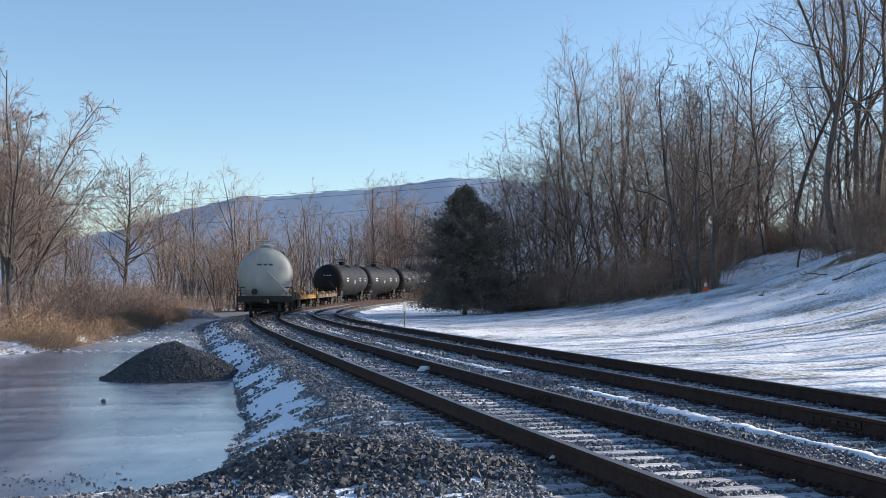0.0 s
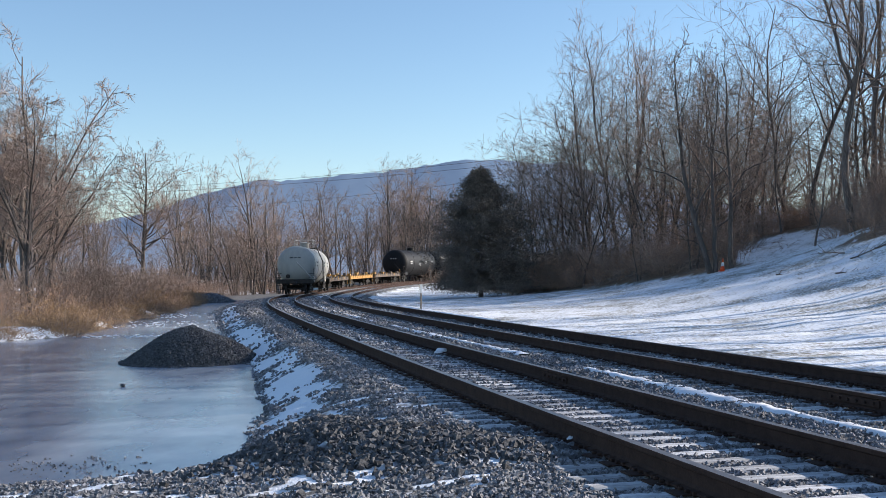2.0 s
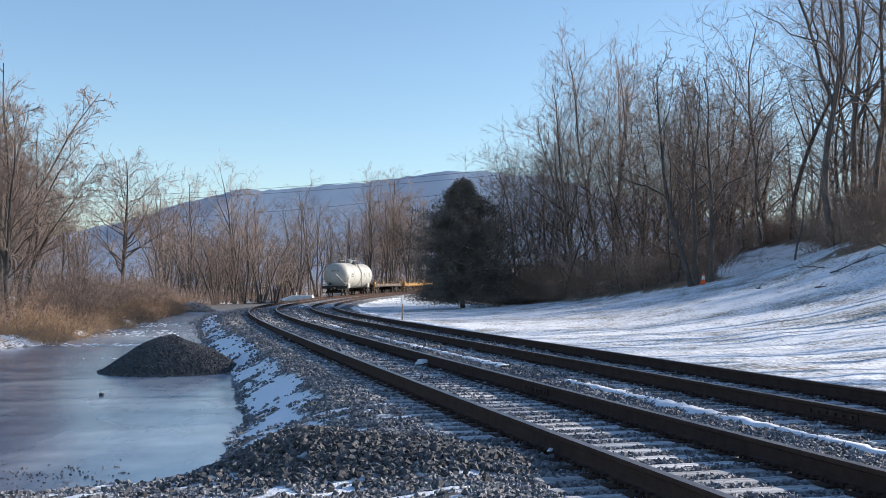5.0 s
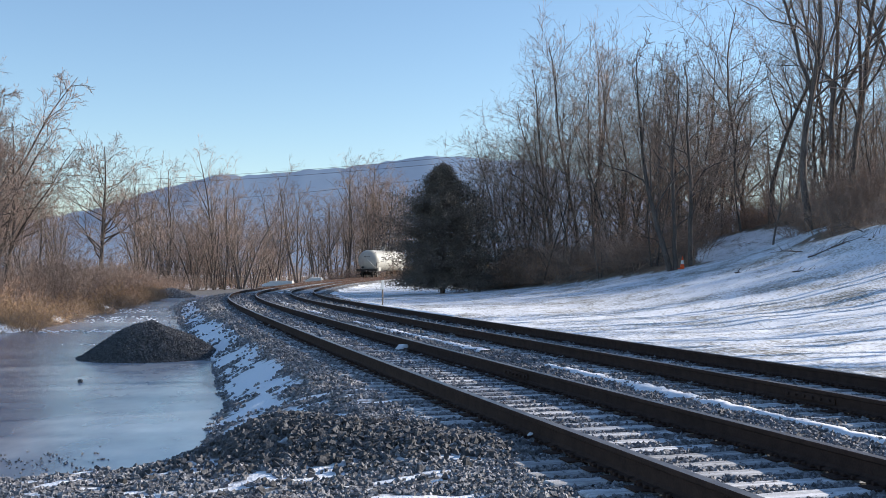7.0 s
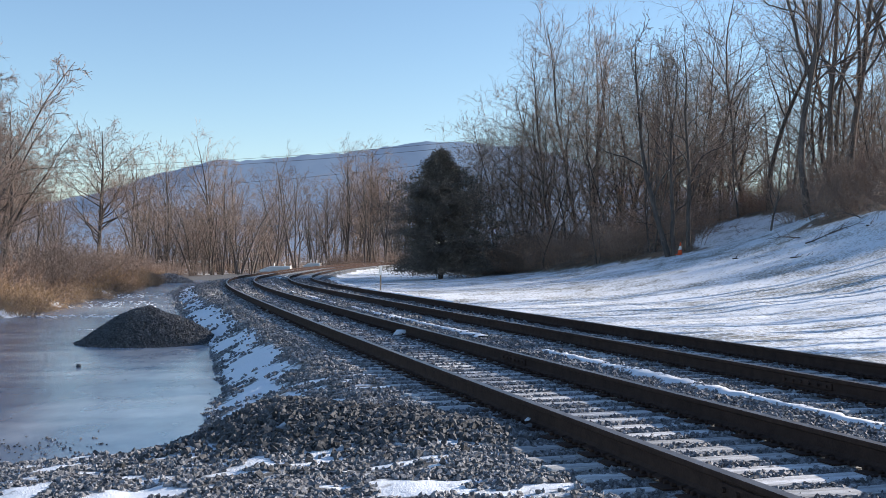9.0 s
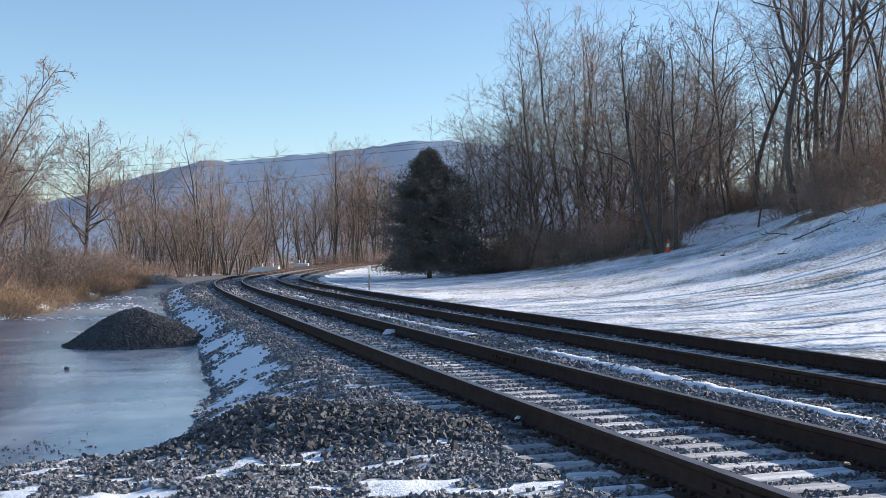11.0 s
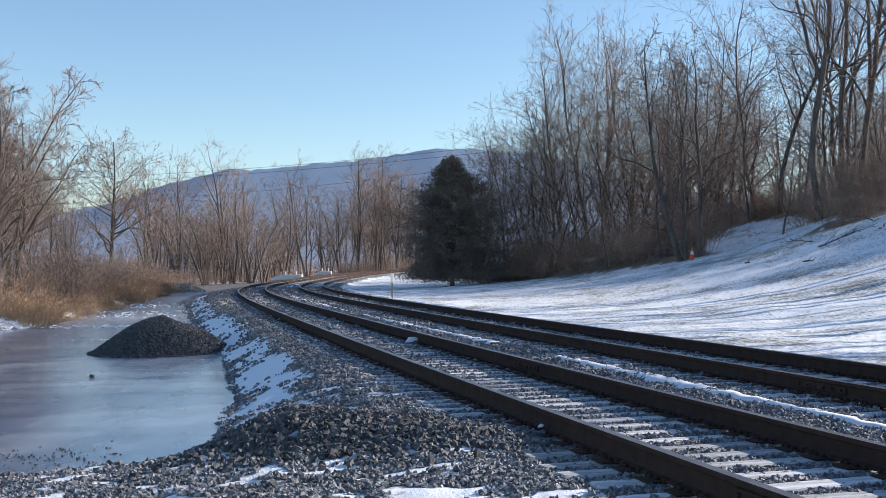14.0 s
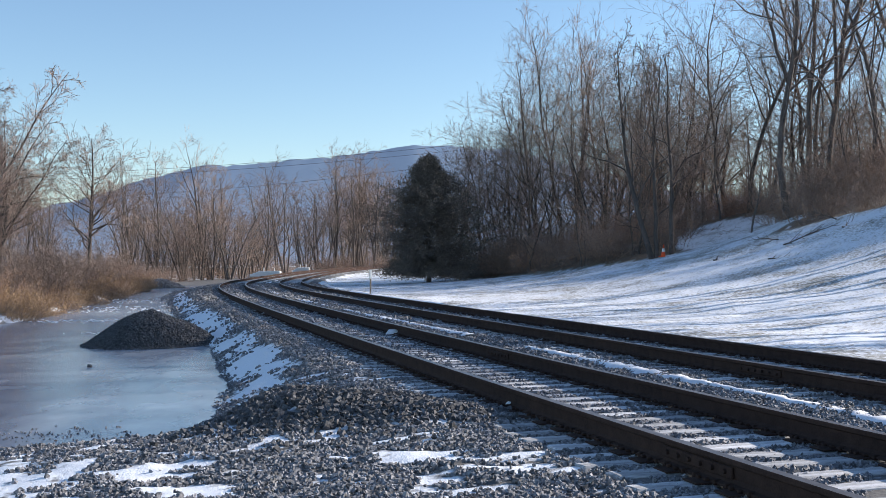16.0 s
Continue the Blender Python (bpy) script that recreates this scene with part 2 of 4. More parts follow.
def height(x, y, fine=True):
    x, y = np.asarray(x, float), np.asarray(y, float)
    o, s = to_line(x, y)
    z = np.full(len(x), -0.23)
    # left shoulder down to the ice
    f = foot(y)
    t = np.clip((-o - 1.75) / np.maximum(-f - 1.75, 0.3), 0, 1)
    z = np.where(o < -1.75, -0.23 + (ICE_Z - 0.05 + 0.23) * t ** 1.1, z)
    # heap of spare stone beside the track
    z += 0.31 * np.exp(-((x + 1.6) / 0.62) ** 2 - ((y - 9.6) / 0.7) ** 2) + 0.2 * np.exp(-((x + 0.6) / 0.8) ** 2 - ((y - 9.1) / 0.55) ** 2)
    for c in (0.0, SPACING):
        z += 0.02 * np.clip(1.6 - np.abs(o - c), 0, 0.25) * 4
    # left bank and the valley behind it
    d = ice_left(y) - x
    z = np.where((d > 0) & (o < -2), ICE_Z - 0.05 + np.clip(d * 0.35, 0, 0.35) + np.clip(d - 1, 0, 30) * 0.025, z)
    far = np.clip((np.hypot(x, y) - 120) / 500, 0, 1)
    z = np.where((d > 0) & (o < -2), z * (1 - far) - 3.0 * far, z)
    # right: ditch, meadow, wood
    swell = np.interp(y, [0, 50, 57, 68, 80, 100], [0.00118, 0.00118, 0.00102, 0.00074, 0.0007, 0.0005])
    r = o - 6.3
    w = o - wood_edge(y)
    steep = np.interp(y, [0, 50, 70, 80, 96], [0.30, 0.32, 0.29, 0.27, 0.1])
    z = np.where(r > -0.9, -0.23 - 0.22 * np.clip((r + 0.9) / 0.9, 0, 1) + swell * np.clip(np.minimum(r, wood_edge(y) - 6.3), 0, 40) ** 2.6 + steep * np.clip(w, 0, 45), z)
    z += climb(s) * np.clip(1 - (np.abs(o - 1.8) - 8) / 10, 0, 1)
    if fine:
        left, right = (d > 0) & (o < -2), r > 0
        z += np.where(left | right, 0.045 * ripple(x, y, 5.0) + 0.018 * ripple(y, x, 0.9), 0) * np.clip(np.maximum(d, r) / 2, 0, 1)
        bed = ~left & ~right & (o > f)
        z += np.where(bed, 0.018 * ripple(x, y, 0.5) * np.clip((np.abs(o) - 1.2) / 0.5, 0.3, 1), 0)
    return z


def snow_at(x, y):
    """Where snow lies: 0 bare, 1 covered."""
    o, s = to_line(x, y)
    n = ripple(x, y, 1.1)
    n2 = ripple(y + 3, x, 3.2)
    c = np.zeros(len(x))
    small = ripple(x * 0.6, y * 1.5, 0.3)
    shoulder = np.exp(-((o - foot(y) * 0.8) / 0.55) ** 2) * np.clip((y - 10.2) / 1.5, 0, 1)
    c = np.maximum(c, shoulder * (0.95 + 0.3 * n + 0.3 * small))
    c = np.maximum(c, np.where((o < -1.2) & (y < 14), 0.4 + 0.36 * ripple(x, y * 1.8, 0.8) + 0.3 * small - 0.6 * np.exp(-((x + 1.2) ** 2 / 1.2 + (y - 9.4) ** 2 / 0.9)), 0))
    c = np.maximum(c, np.where((x < -2.9) & (y < 9.9), 0.46 + 0.3 * n + 0.25 * small, 0))
    c = np.maximum(c, np.where((np.abs(o) < 5) & (o > -1.5), 0.18 + 0.12 * n, 0))
    c = np.maximum(c, np.where(o > 5.6, 0.568 + 0.06 * n2 + 0.05 * n + 0.05 * small + 0.06 * ripple(x * 0.2, y + 0.3 * x, 0.6), 0))
    c = np.where((o > 6) & (o > wood_edge(y) - 0.6 * n) & (glade(x, y) < 1 + 0.3 * n), 0.26 + 0.1 * n, c)
    d = ice_left(y) - x
    c = np.where((d > 0) & (o < -2), 0.22 + 0.25 * n2 + 0.35 * np.exp(-((y - 34) / 3.5) ** 2) * (d < 5), c)
    return np.where((np.hypot(x, y) > 130) & ((o < -4) | (o > 7)), 0.5 + 0.3 * n2, c)


# ---- ground, ice, distance ----
def ground():
    fine = np.radians(np.arange(-30, 30.01, 0.25))
    coarse = np.radians(np.arange(35, 326, 5.0))
    angles = np.concatenate([fine, coarse])
    radii = np.concatenate([[0.0], np.geomspace(0.25, 1.95, 16), np.geomspace(2.0, 130, 330), np.geomspace(140, 4000, 26)])
    A, R = np.meshgrid(angles, radii[1:])
    x, y = (R * np.sin(A)).ravel(), (R * np.cos(A)).ravel()
    x, y = np.append(x, 0.0), np.append(y, 0.0)
    z = height(x, y)
    na, nr = len(angles), len(radii) - 1
    i, j = np.meshgrid(np.arange(nr - 1), np.arange(na), indexing="ij")
    j2 = (j + 1) % na
    quads = np.stack([i * na + j, i * na + j2, (i + 1) * na + j2, (i + 1) * na + j], -1).reshape(-1, 4)
    hub = len(x) - 1
    faces = quads.tolist() + [[hub, k, (k + 1) % na][::-1] for k in range(na)]
    ob = link_mesh("ground", np.stack([x, y, z], 1), faces, [SOIL, MEADOW, BANK, LITTER], smooth=True)
    me = ob.data
    cover = me.attributes.new("snow_cover", "FLOAT", "POINT")
    cover.data.foreach_set("value", snow_at(x, y).astype(np.float32))
    o, s = to_line(x, y)
    zone = np.where(o > 5.5, 1, 0)
    zone = np.where((o > 6) & (o > wood_edge(y)) & (glade(x, y) < 1), 3, zone)
    zone = np.where((ice_left(y) > x) & (o < -2), 2, zone)
    zone = np.where((np.hypot(x, y) > 130) & ((o < -4) | (o > 7)), 2, zone)
    me.polygons.foreach_set("material_index", np.array([zone[f[0]] for f in faces], dtype=np.int32))
    return tagged(ob, "snowy trackside ground with bare ballast and brown banks", "ground", kind="structure")


def ice():
    """The frozen flood beside the line, with an uneven shore."""
    ys = np.concatenate([np.arange(3, 40, 0.3), np.arange(40, 122, 1.0)])
    verts, faces, n = [], [], 9
    for y in ys:
        right = np.interp(y, CY, CX) + (foot(np.array([y]))[0] + 0.4) * 1.04
        left = ice_left(np.array([y]))[0] - 0.6
        verts += [(left + (right - left) * k / (n - 1), y, ICE_Z + 0.004 * math.sin(3 * y + 2 * k)) for k in range(n)]
    for i in range(len(ys) - 1):
        for k in range(n - 1):
            a = i * n + k
            faces.append((a, a + 1, a + 1 + n, a + n))
    ob = link_mesh("frozen_flood_water", verts, faces, ICE, smooth=True)
    return tagged(ob, "pale blue frozen water with frost streaks beside the tracks", "ice", kind="structure")


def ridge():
    """The wooded mountain across the valley, with its haze put into the colour."""
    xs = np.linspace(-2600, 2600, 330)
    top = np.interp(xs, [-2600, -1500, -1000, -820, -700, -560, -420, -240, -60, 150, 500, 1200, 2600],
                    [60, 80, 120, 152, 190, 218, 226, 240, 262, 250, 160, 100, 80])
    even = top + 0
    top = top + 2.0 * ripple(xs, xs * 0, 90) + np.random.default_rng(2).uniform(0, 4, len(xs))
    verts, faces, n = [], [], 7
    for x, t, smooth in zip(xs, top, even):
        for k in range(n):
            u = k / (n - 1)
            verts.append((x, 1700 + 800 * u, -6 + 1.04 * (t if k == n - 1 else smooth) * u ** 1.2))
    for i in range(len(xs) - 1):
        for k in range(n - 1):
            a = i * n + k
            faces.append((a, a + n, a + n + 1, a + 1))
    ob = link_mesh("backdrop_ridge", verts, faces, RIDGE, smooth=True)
    return tagged(ob, "wooded mountain ridge across the valley, coloured with painted blue haze", "mountain", kind="structure")


def snow_strip(line, wide, s0, s1, step, gaps, seed, label):
    """A low ridge of old snow along the tracks, with ragged edges and gaps."""
    g, verts, faces, open_ = random.Random(seed), [], [], []
    stations = np.arange(s0, s1, step)
    for s in stations:
        width = wide * max(0.0, g.uniform(0.55, 1.2) + 0.5 * math.sin(s * 0.9 + seed) * gaps)
        mid = float(np.interp(s, *line)) + g.uniform(-0.03, 0.03)
        for k, lift in ((-0.5, -0.03), (-0.24, 0.05), (0.22, 0.055), (0.5, -0.03)):
            x, y, _ = on_line(s, mid + width * k)
            verts.append((x, y, lift * g.uniform(0.7, 1.1) - 0.228 + float(climb(s))))
        open_.append(math.sin(s * 0.8 + seed) + math.sin(s * 0.37) < -2 + gaps)
    for i in range(len(stations) - 1):
        if not open_[i]:
            faces += [(4 * i + k, 4 * i + k + 1, 4 * i + k + 5, 4 * i + k + 4) for k in range(3)]
    return tagged(link_mesh("snow_drift", verts, faces, SNOW, smooth=True), label, "snow", kind="structure")


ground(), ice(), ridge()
snow_strip(([0, 10, 22, 30, 60, 88], [2.1, 2.1, 1.95, 1.85, 1.85, 1.8]), 0.32, -3, 88, 0.12, 0.8, 1, "narrow strip of old snow between the two tracks")
snow_strip(([0, 60], [5.75, 5.9]), 0.5, 30, 80, 0.25, 0.9, 2, "strip of old snow beside the second track")


# ---- tracks ----
RAIL_SECTION = [(-0.036, 0), (0.036, 0), (0.038, -0.012), (0.036, -0.036), (0.012, -0.048), (0.009, -0.13), (0.03, -0.152), (0.07, -0.162), (0.07, -0.175),
                (-0.07, -0.175), (-0.07, -0.162), (-0.03, -0.152), (-0.009, -0.13), (-0.012, -0.048), (-0.036, -0.036), (-0.038, -0.012)]


def sweep_rail(offset, parent):
    stations = np.concatenate([np.arange(-14, 60, 0.5), np.arange(60, 400, 1.5)])
    n, verts, faces, top = len(RAIL_SECTION), [], [], []
    for s in stations:
        x, y, a = on_line(s, offset)
        verts += [(x + u * math.cos(a), y - u * math.sin(a), v + float(climb(s))) for u, v in RAIL_SECTION]
    for i in range(len(stations) - 1):
        for k in range(n):
            a, b = i * n + k, i * n + (k + 1) % n
            faces.append((a, a + n, b + n, b))
            top.append(1 if k == 0 else 0)
    ob = link_mesh("rail", verts, faces, [RAIL, RAIL_TOP], parent, "rust-brown steel rail with a polished head")
    ob.data.polygons.foreach_set("material_index", np.array(top, dtype=np.int32))
    return ob


def tie_mesh(seed):
    rng = random.Random(seed)
    bm = box(bmesh.new(), 0, 0, -0.09, 2.6, 0.185, 0.18, 0.012)
    bmesh.ops.subdivide_edges(bm, edges=[e for e in bm.edges if abs(e.verts[0].co.x - e.verts[1].co.x) > 1], cuts=3)
    for v in bm.verts:
        v.co += Vector((rng.uniform(-0.02, 0.02), rng.uniform(-0.006, 0.006), rng.uniform(-0.006, 0.004)))
    me = bpy.data.meshes.new("tie")
    bm.to_mesh(me)
    bm.free()
    me.materials.append(TIE)
    return me


def plate_mesh():
    bm = box(bmesh.new(), 0, 0, 0.006, 0.36, 0.19, 0.014, 0.003)
    for x, y in ((-0.085, -0.05), (-0.085, 0.05), (0.085, -0.05), (0.085, 0.05)):
        box(bm, x, y, 0.024, 0.035, 0.028, 0.026, 0.006)
    for y in (-0.13, 0.13):
        box(bm, 0, y, 0.02, 0.17, 0.03, 0.035, 0.006)
    me = bpy.data.meshes.new("tie_plate")
    bm.to_mesh(me)
    bm.free()
    me.materials.append(RAIL)
    return me


TIE_STEP = 0.39
TIES = [tie_mesh(k) for k in range(5)]
PLATE = plate_mesh()


def track(offset, label):
    thing = tagged(new("railway_track"), label, "railway track", "railway tracks")
    sweep_rail(offset - GAUGE / 2, thing), sweep_rail(offset + GAUGE / 2, thing)
    rng = random.Random(int(offset * 10) + 3)
    far_v, far_f = [], []
    for k in range(-36, 760):
        s = k * TIE_STEP + rng.uniform(-0.03, 0.03)
        x, y, a = on_line(s, offset + rng.uniform(-0.06, 0.06))
        turn = -math.degrees(a) + rng.uniform(-1.2, 1.2)
        if k < 255:
            tie = new("tie", TIES[rng.randrange(5)])
            tie.parent, tie.matrix_basis = thing, pose(x, y, -0.187 + float(climb(s)) + rng.uniform(-0.008, 0.002), 0, rng.uniform(-0.3, 0.3), turn)
            if k < 70:
                for side in (-1, 1):
                    px, py, _ = on_line(s, offset + side * GAUGE / 2)
                    plate = new("tie_plate", PLATE)
                    plate.parent, plate.matrix_basis = thing, pose(px, py, -0.187, 0, 0, turn)
        else:
            m, b = pose(x, y, -0.187 + float(climb(s)), 0, 0, turn), len(far_v)
            far_v += [tuple(m @ Vector((u * 1.3, v * 0.105, w))) for w in (-0.18, 0) for u, v in ((-1, -1), (1, -1), (1, 1), (-1, 1))]
            far_f += [tuple(b + q for q in f) for f in ((4, 5, 6, 7), (0, 1, 5, 4), (1, 2, 6, 5), (2, 3, 7, 6), (3, 0, 4, 7))]
    tagged(link_mesh("tie_stretch", far_v, far_f, TIE, thing), kind="stuff")
    return thing


track_near = track(0.0, "curved railway track with rusty rails on frosted wooden ties")
track_far = track(SPACING, "curved second railway track with rusty rails beside the meadow")


def joint_bar(s, offset, thing):
    x, y, a = on_line(s, offset)
    bm = bmesh.new()
    for side in (-1, 1):
        box(bm, side * 0.022, 0, -0.092, 0.02, 0.9, 0.075, 0.006)
        for k in range(6):
            rod(bm, (side * 0.02, -0.375 + 0.15 * k, -0.09), (side * 0.052, -0.375 + 0.15 * k, -0.09), 0.017, 6)
    ob = part("joint_bar", bm, RAIL, thing, "bolted steel joint bar")
    ob.matrix_basis = pose(x, y, 0, 0, 0, -math.degrees(a))


joint_bar(0.2, -GAUGE / 2, track_near), joint_bar(8.6, GAUGE / 2, track_near), joint_bar(5.2, SPACING - GAUGE / 2, track_far)


# ---- the train; every car runs along +y of its own space, rail top at z 0 ----
def wheelset_mesh():
    bm = bmesh.new()
    turn = Matrix.Rotation(radians(90), 4, "Y")
    for side in (-1, 1):
        m = Matrix.Translation((side * 0.75, 0, 0)) @ turn
        lathe(bm, [(0.02, -0.07), (0.15, -0.07), (0.15, -0.03), (0.36, -0.02), (0.4, -0.065), (0.42, -0.06), (0.42, 0.05), (0.44, 0.06), (0.44, 0.075), (0.38, 0.075),
                   (0.36, 0.03), (0.15, 0.04), (0.02, 0.05)][::1] if side < 0 else
              [(0.02, -0.05), (0.15, -0.04), (0.36, -0.03), (0.38, -0.075), (0.44, -0.075), (0.44, -0.06), (0.42, -0.05), (0.42, 0.06), (0.4, 0.065), (0.36, 0.02),
               (0.15, 0.03), (0.15, 0.07), (0.02, 0.07)], 20, m)
    rod(bm, (-1.0, 0, 0), (1.0, 0, 0), 0.075, 10)
    me = bpy.data.meshes.new("wheelset")
    bm.to_mesh(me)
    bm.free()
    me.materials.append(BOGIE)
    return me


WHEELSET = wheelset_mesh()


def bogie(car, y):
    bm = bmesh.new()
    box(bm, 0, 0, 0.62, 2.1, 0.35, 0.22, 0.03)
    for side in (-1, 1):
        x = side * 1.02
        box(bm, x, 0, 0.78, 0.12, 1.5, 0.12, 0.03)
        box(bm, x, 0, 0.36, 0.12, 0.9, 0.1, 0.03)
        for k in (-1, 1):
            box(bm, x, k * 0.88, 0.46, 0.16, 0.26, 0.26, 0.04)
            box(bm, x, k * 0.52, 0.57, 0.12, 0.12, 0.52, 0.02, )
        for k in (-0.2, 0, 0.2):
            rod(bm, (x, k, 0.38), (x, k, 0.72), 0.07, 8)
    ob = part("bogie", bm, BOGIE, car)
    ob.matrix_basis = pose(0, y, 0)
    wheels = []
    for k in (-1, 1):
        w = new("wheelset", WHEELSET)
        w.parent, w.matrix_basis = ob, pose(0, k * 0.88, 0.43)
        wheels.append((w, k * 0.88))
    return wheels


def coupler(car, y, side):
    bm = box(bmesh.new(), 0, y + side * 0.35, 0.86, 0.16, 0.8, 0.2, 0.03)
    box(bm, 0.05, y + side * 0.78, 0.86, 0.3, 0.26, 0.28, 0.06)
    part("coupler", bm, BOGIE, car)


def tank_car(paint, label, length=14.4, radius=1.39, pale=True):
    car = tagged(new("tank_car"), label, "tank car", "cars of the freight train")
    half, mid = length / 2 - 1.0, 0.8 + radius
    dome = [(radius * math.cos(a), half + 0.62 * math.sin(a)) for a in np.linspace(0, math.pi / 2 - 0.03, 9)]
    profile = [(r, -h) for r, h in dome[::-1]] + [(radius, -half * 0.5), (radius, 0), (radius, half * 0.5)] + dome
    bm = lathe(bmesh.new(), profile, 48, Matrix.Translation((0, 0, mid)) @ Matrix.Rotation(radians(-90), 4, "X"))
    part("tank", bm, paint, car, smooth=True)
    for y in (-half, -half * 0.52, 0, half * 0.52, half):
        bm = lathe(bmesh.new(), [(radius, -0.05), (radius + 0.018, -0.04), (radius + 0.018, 0.04), (radius, 0.05)], 48,
                   Matrix.Translation((0, y, mid)) @ Matrix.Rotation(radians(-90), 4, "X"))
        part("band", bm, paint if abs(y) > 1 else BOGIE, car, smooth=True)
    # manway with its platform and railing on top
    top = mid + radius
    bm = lathe(bmesh.new(), [(0.36, -0.1), (0.36, 0.3), (0.42, 0.32), (0.42, 0.4), (0.1, 0.46)], 20, Matrix.Translation((0, 0, top)))
    part("manway", bm, paint, car)
    bm = bmesh.new()
    for x in (-0.75, 0.75):
        box(bm, x, 0, top - 0.05, 0.45, 2.4, 0.05, 0.01)
    part("platform", bm, BOGIE, car)
    bm = bmesh.new()
    for x in (-0.72, 0.72):
        for y in (-1.15, 0, 1.15):
            rod(bm, (x, y, top - 0.1), (x, y, top + 0.62), 0.025, 6)
        for z in (0.32, 0.62):
            rod(bm, (x, -1.15, top + z), (x, 1.15, top + z), 0.022, 6)
    for y in (-1.15, 1.15):
        rod(bm, (-0.72, y, top + 0.62), (0.72, y, top + 0.62), 0.022, 6)
    part("railing", bm, paint if pale else BOGIE, car)
    for x in (-1.5, 1.5):
        bm = bmesh.new()
        for y in (-0.22, 0.22):
            rod(bm, (x, y, 0.75), (x, y, mid + 0.3), 0.022, 6), rod(bm, (x, y, mid + 0.3), (x * 0.65, y, top), 0.022, 6)
        for k in range(9):
            rod(bm, (x, -0.22, 0.85 + 0.25 * k), (x, 0.22, 0.85 + 0.25 * k), 0.016, 6)
        part("ladder", bm, BOGIE, car)
    for end in (-1, 1):
        y = end * (half + 0.35)
        bm = box(bmesh.new(), 0, end * (half - 0.7), 0.93, 0.62, 3.2, 0.34, 0.03)
        box(bm, 0, y + end * 0.5, 0.97, 2.9, 0.12, 0.3, 0.02)
        part("stub_sill", bm, BOGIE, car)
        bm = box(bmesh.new(), 0, y + end * 0.2, 1.13, 2.95, 0.7, 0.05, 0.01)
        part("end_platform", bm, BOGIE, car, "dark steel end walkway")
        for x in (-1.42, 1.42):
            bm = bmesh.new()
            rod(bm, (x, y + end * 0.5, 0.35), (x, y + end * 0.5, 2.0), 0.025, 6)
            for k in range(5):
                rod(bm, (x, y + end * 0.5, 0.4 + 0.3 * k), (x * 0.72, y + end * 0.5, 0.4 + 0.3 * k), 0.018, 6)
            rod(bm, (x, y + end * 0.5, 2.0), (x, y - end * 0.9, 2.0), 0.022, 6)
            part("handrail", bm, BOGIE, car)
        bm = rod(bmesh.new(), (0.1, y + end * 0.42, 2.45), (1.4, y + end * 0.5, 1.1), 0.045, 8)
        part("diagonal_brace", bm, paint, car)
        for x, w in ((-0.31, 0.25), (0.0, 0.18), (0.28, 0.21)):
            part("marking", box(bmesh.new(), x, end * (half + 0.55), mid + 0.55, w, 0.1, 0.09), DARK_MARK if pale else MARK, car)
        bm = box(bmesh.new(), -0.55, y + end * 0.42, 1.38, 0.26, 0.22, 0.3, 0.04)
        rod(bm, (-0.55, y + end * 0.56, 1.38), (-0.55, y + end * 0.6, 1.38), 0.16, 14)
        part("brake_wheel", bm, BOGIE, car)
        for x in (-1.0, 1.0):
            part("saddle", box(bmesh.new(), x, end * (half - 1.0), 1.12, 0.5, 1.0, 0.5, 0.05), paint, car)
        coupler(car, y + end * 0.35, end)
    for side in (-1, 1):
        for y, w in ((-half * 0.72, 0.9), (half * 0.3, 0.7), (half * 0.75, 0.6)):
            for z in (0.2, -0.05):
                part("marking", box(bmesh.new(), side * (radius - 0.002), y, mid + z, 0.03, w, 0.13), DARK_MARK if pale else MARK, car)
    if not pale:
        for side in (-1, 1):
            bm = box(bmesh.new(), side * (radius + 0.01), -half * 0.15, mid - 0.2, 0.02, 0.35, 0.35)
            part("placard", bm, MARK, car)
    wheels = bogie(car, -half + 0.5) + bogie(car, half - 0.5)
    return car, wheels, length


def flat_car(label, paint, length=13.8):
    car = tagged(new("flat_car"), label, "flat car", "cars of the freight train")
    half = length / 2 - 0.5
    bm = box(bmesh.new(), 0, 0, 0.98, 0.7, 2 * half, 0.42, 0.03)
    part("centre_sill", bm, BOGIE, car)
    part("deck", box(bmesh.new(), 0, 0, 1.17, 2.5, 2 * half, 0.08, 0.015), DECK, car, "rusty steel deck")
    for side in (-1, 1):
        bm = box(bmesh.new(), side * 1.3, 0, 1.0, 0.09, 2 * half, 0.3, 0.015)
        part("side_sill", bm, paint, car)
        for k in range(13):
            part("stake_pocket", box(bmesh.new(), side * 1.33, -half + 0.5 + k * (2 * half - 1) / 12, 1.1, 0.1, 0.16, 0.34, 0.02), YELLOW if k % 4 == 1 else paint, car)
        for k in (-0.62, -0.2, 0.22, 0.6):
            part("pedestal", box(bmesh.new(), side * 1.05, half * 1.5 * k, 1.32, 0.3, 0.45, 0.25, 0.03), YELLOW if k < 0 else DECK, car)
    for end in (-1, 1):
        part("end_sill", box(bmesh.new(), 0, end * half, 1.05, 2.66, 0.16, 0.42, 0.02), paint, car)
        bm = bmesh.new()
        for x in (-1.25, 1.25):
            rod(bm, (x, end * (half + 0.12), 0.4), (x, end * (half + 0.12), 1.75), 0.025, 6)
        rod(bm, (-1.25, end * (half + 0.12), 1.3), (1.25, end * (half + 0.12), 1.3), 0.022, 6)
        part("grab_iron", bm, YELLOW, car)
        coupler(car, end * half, end)
    wheels = bogie(car, -half + 1.6) + bogie(car, half - 1.6)
    return car, wheels, length


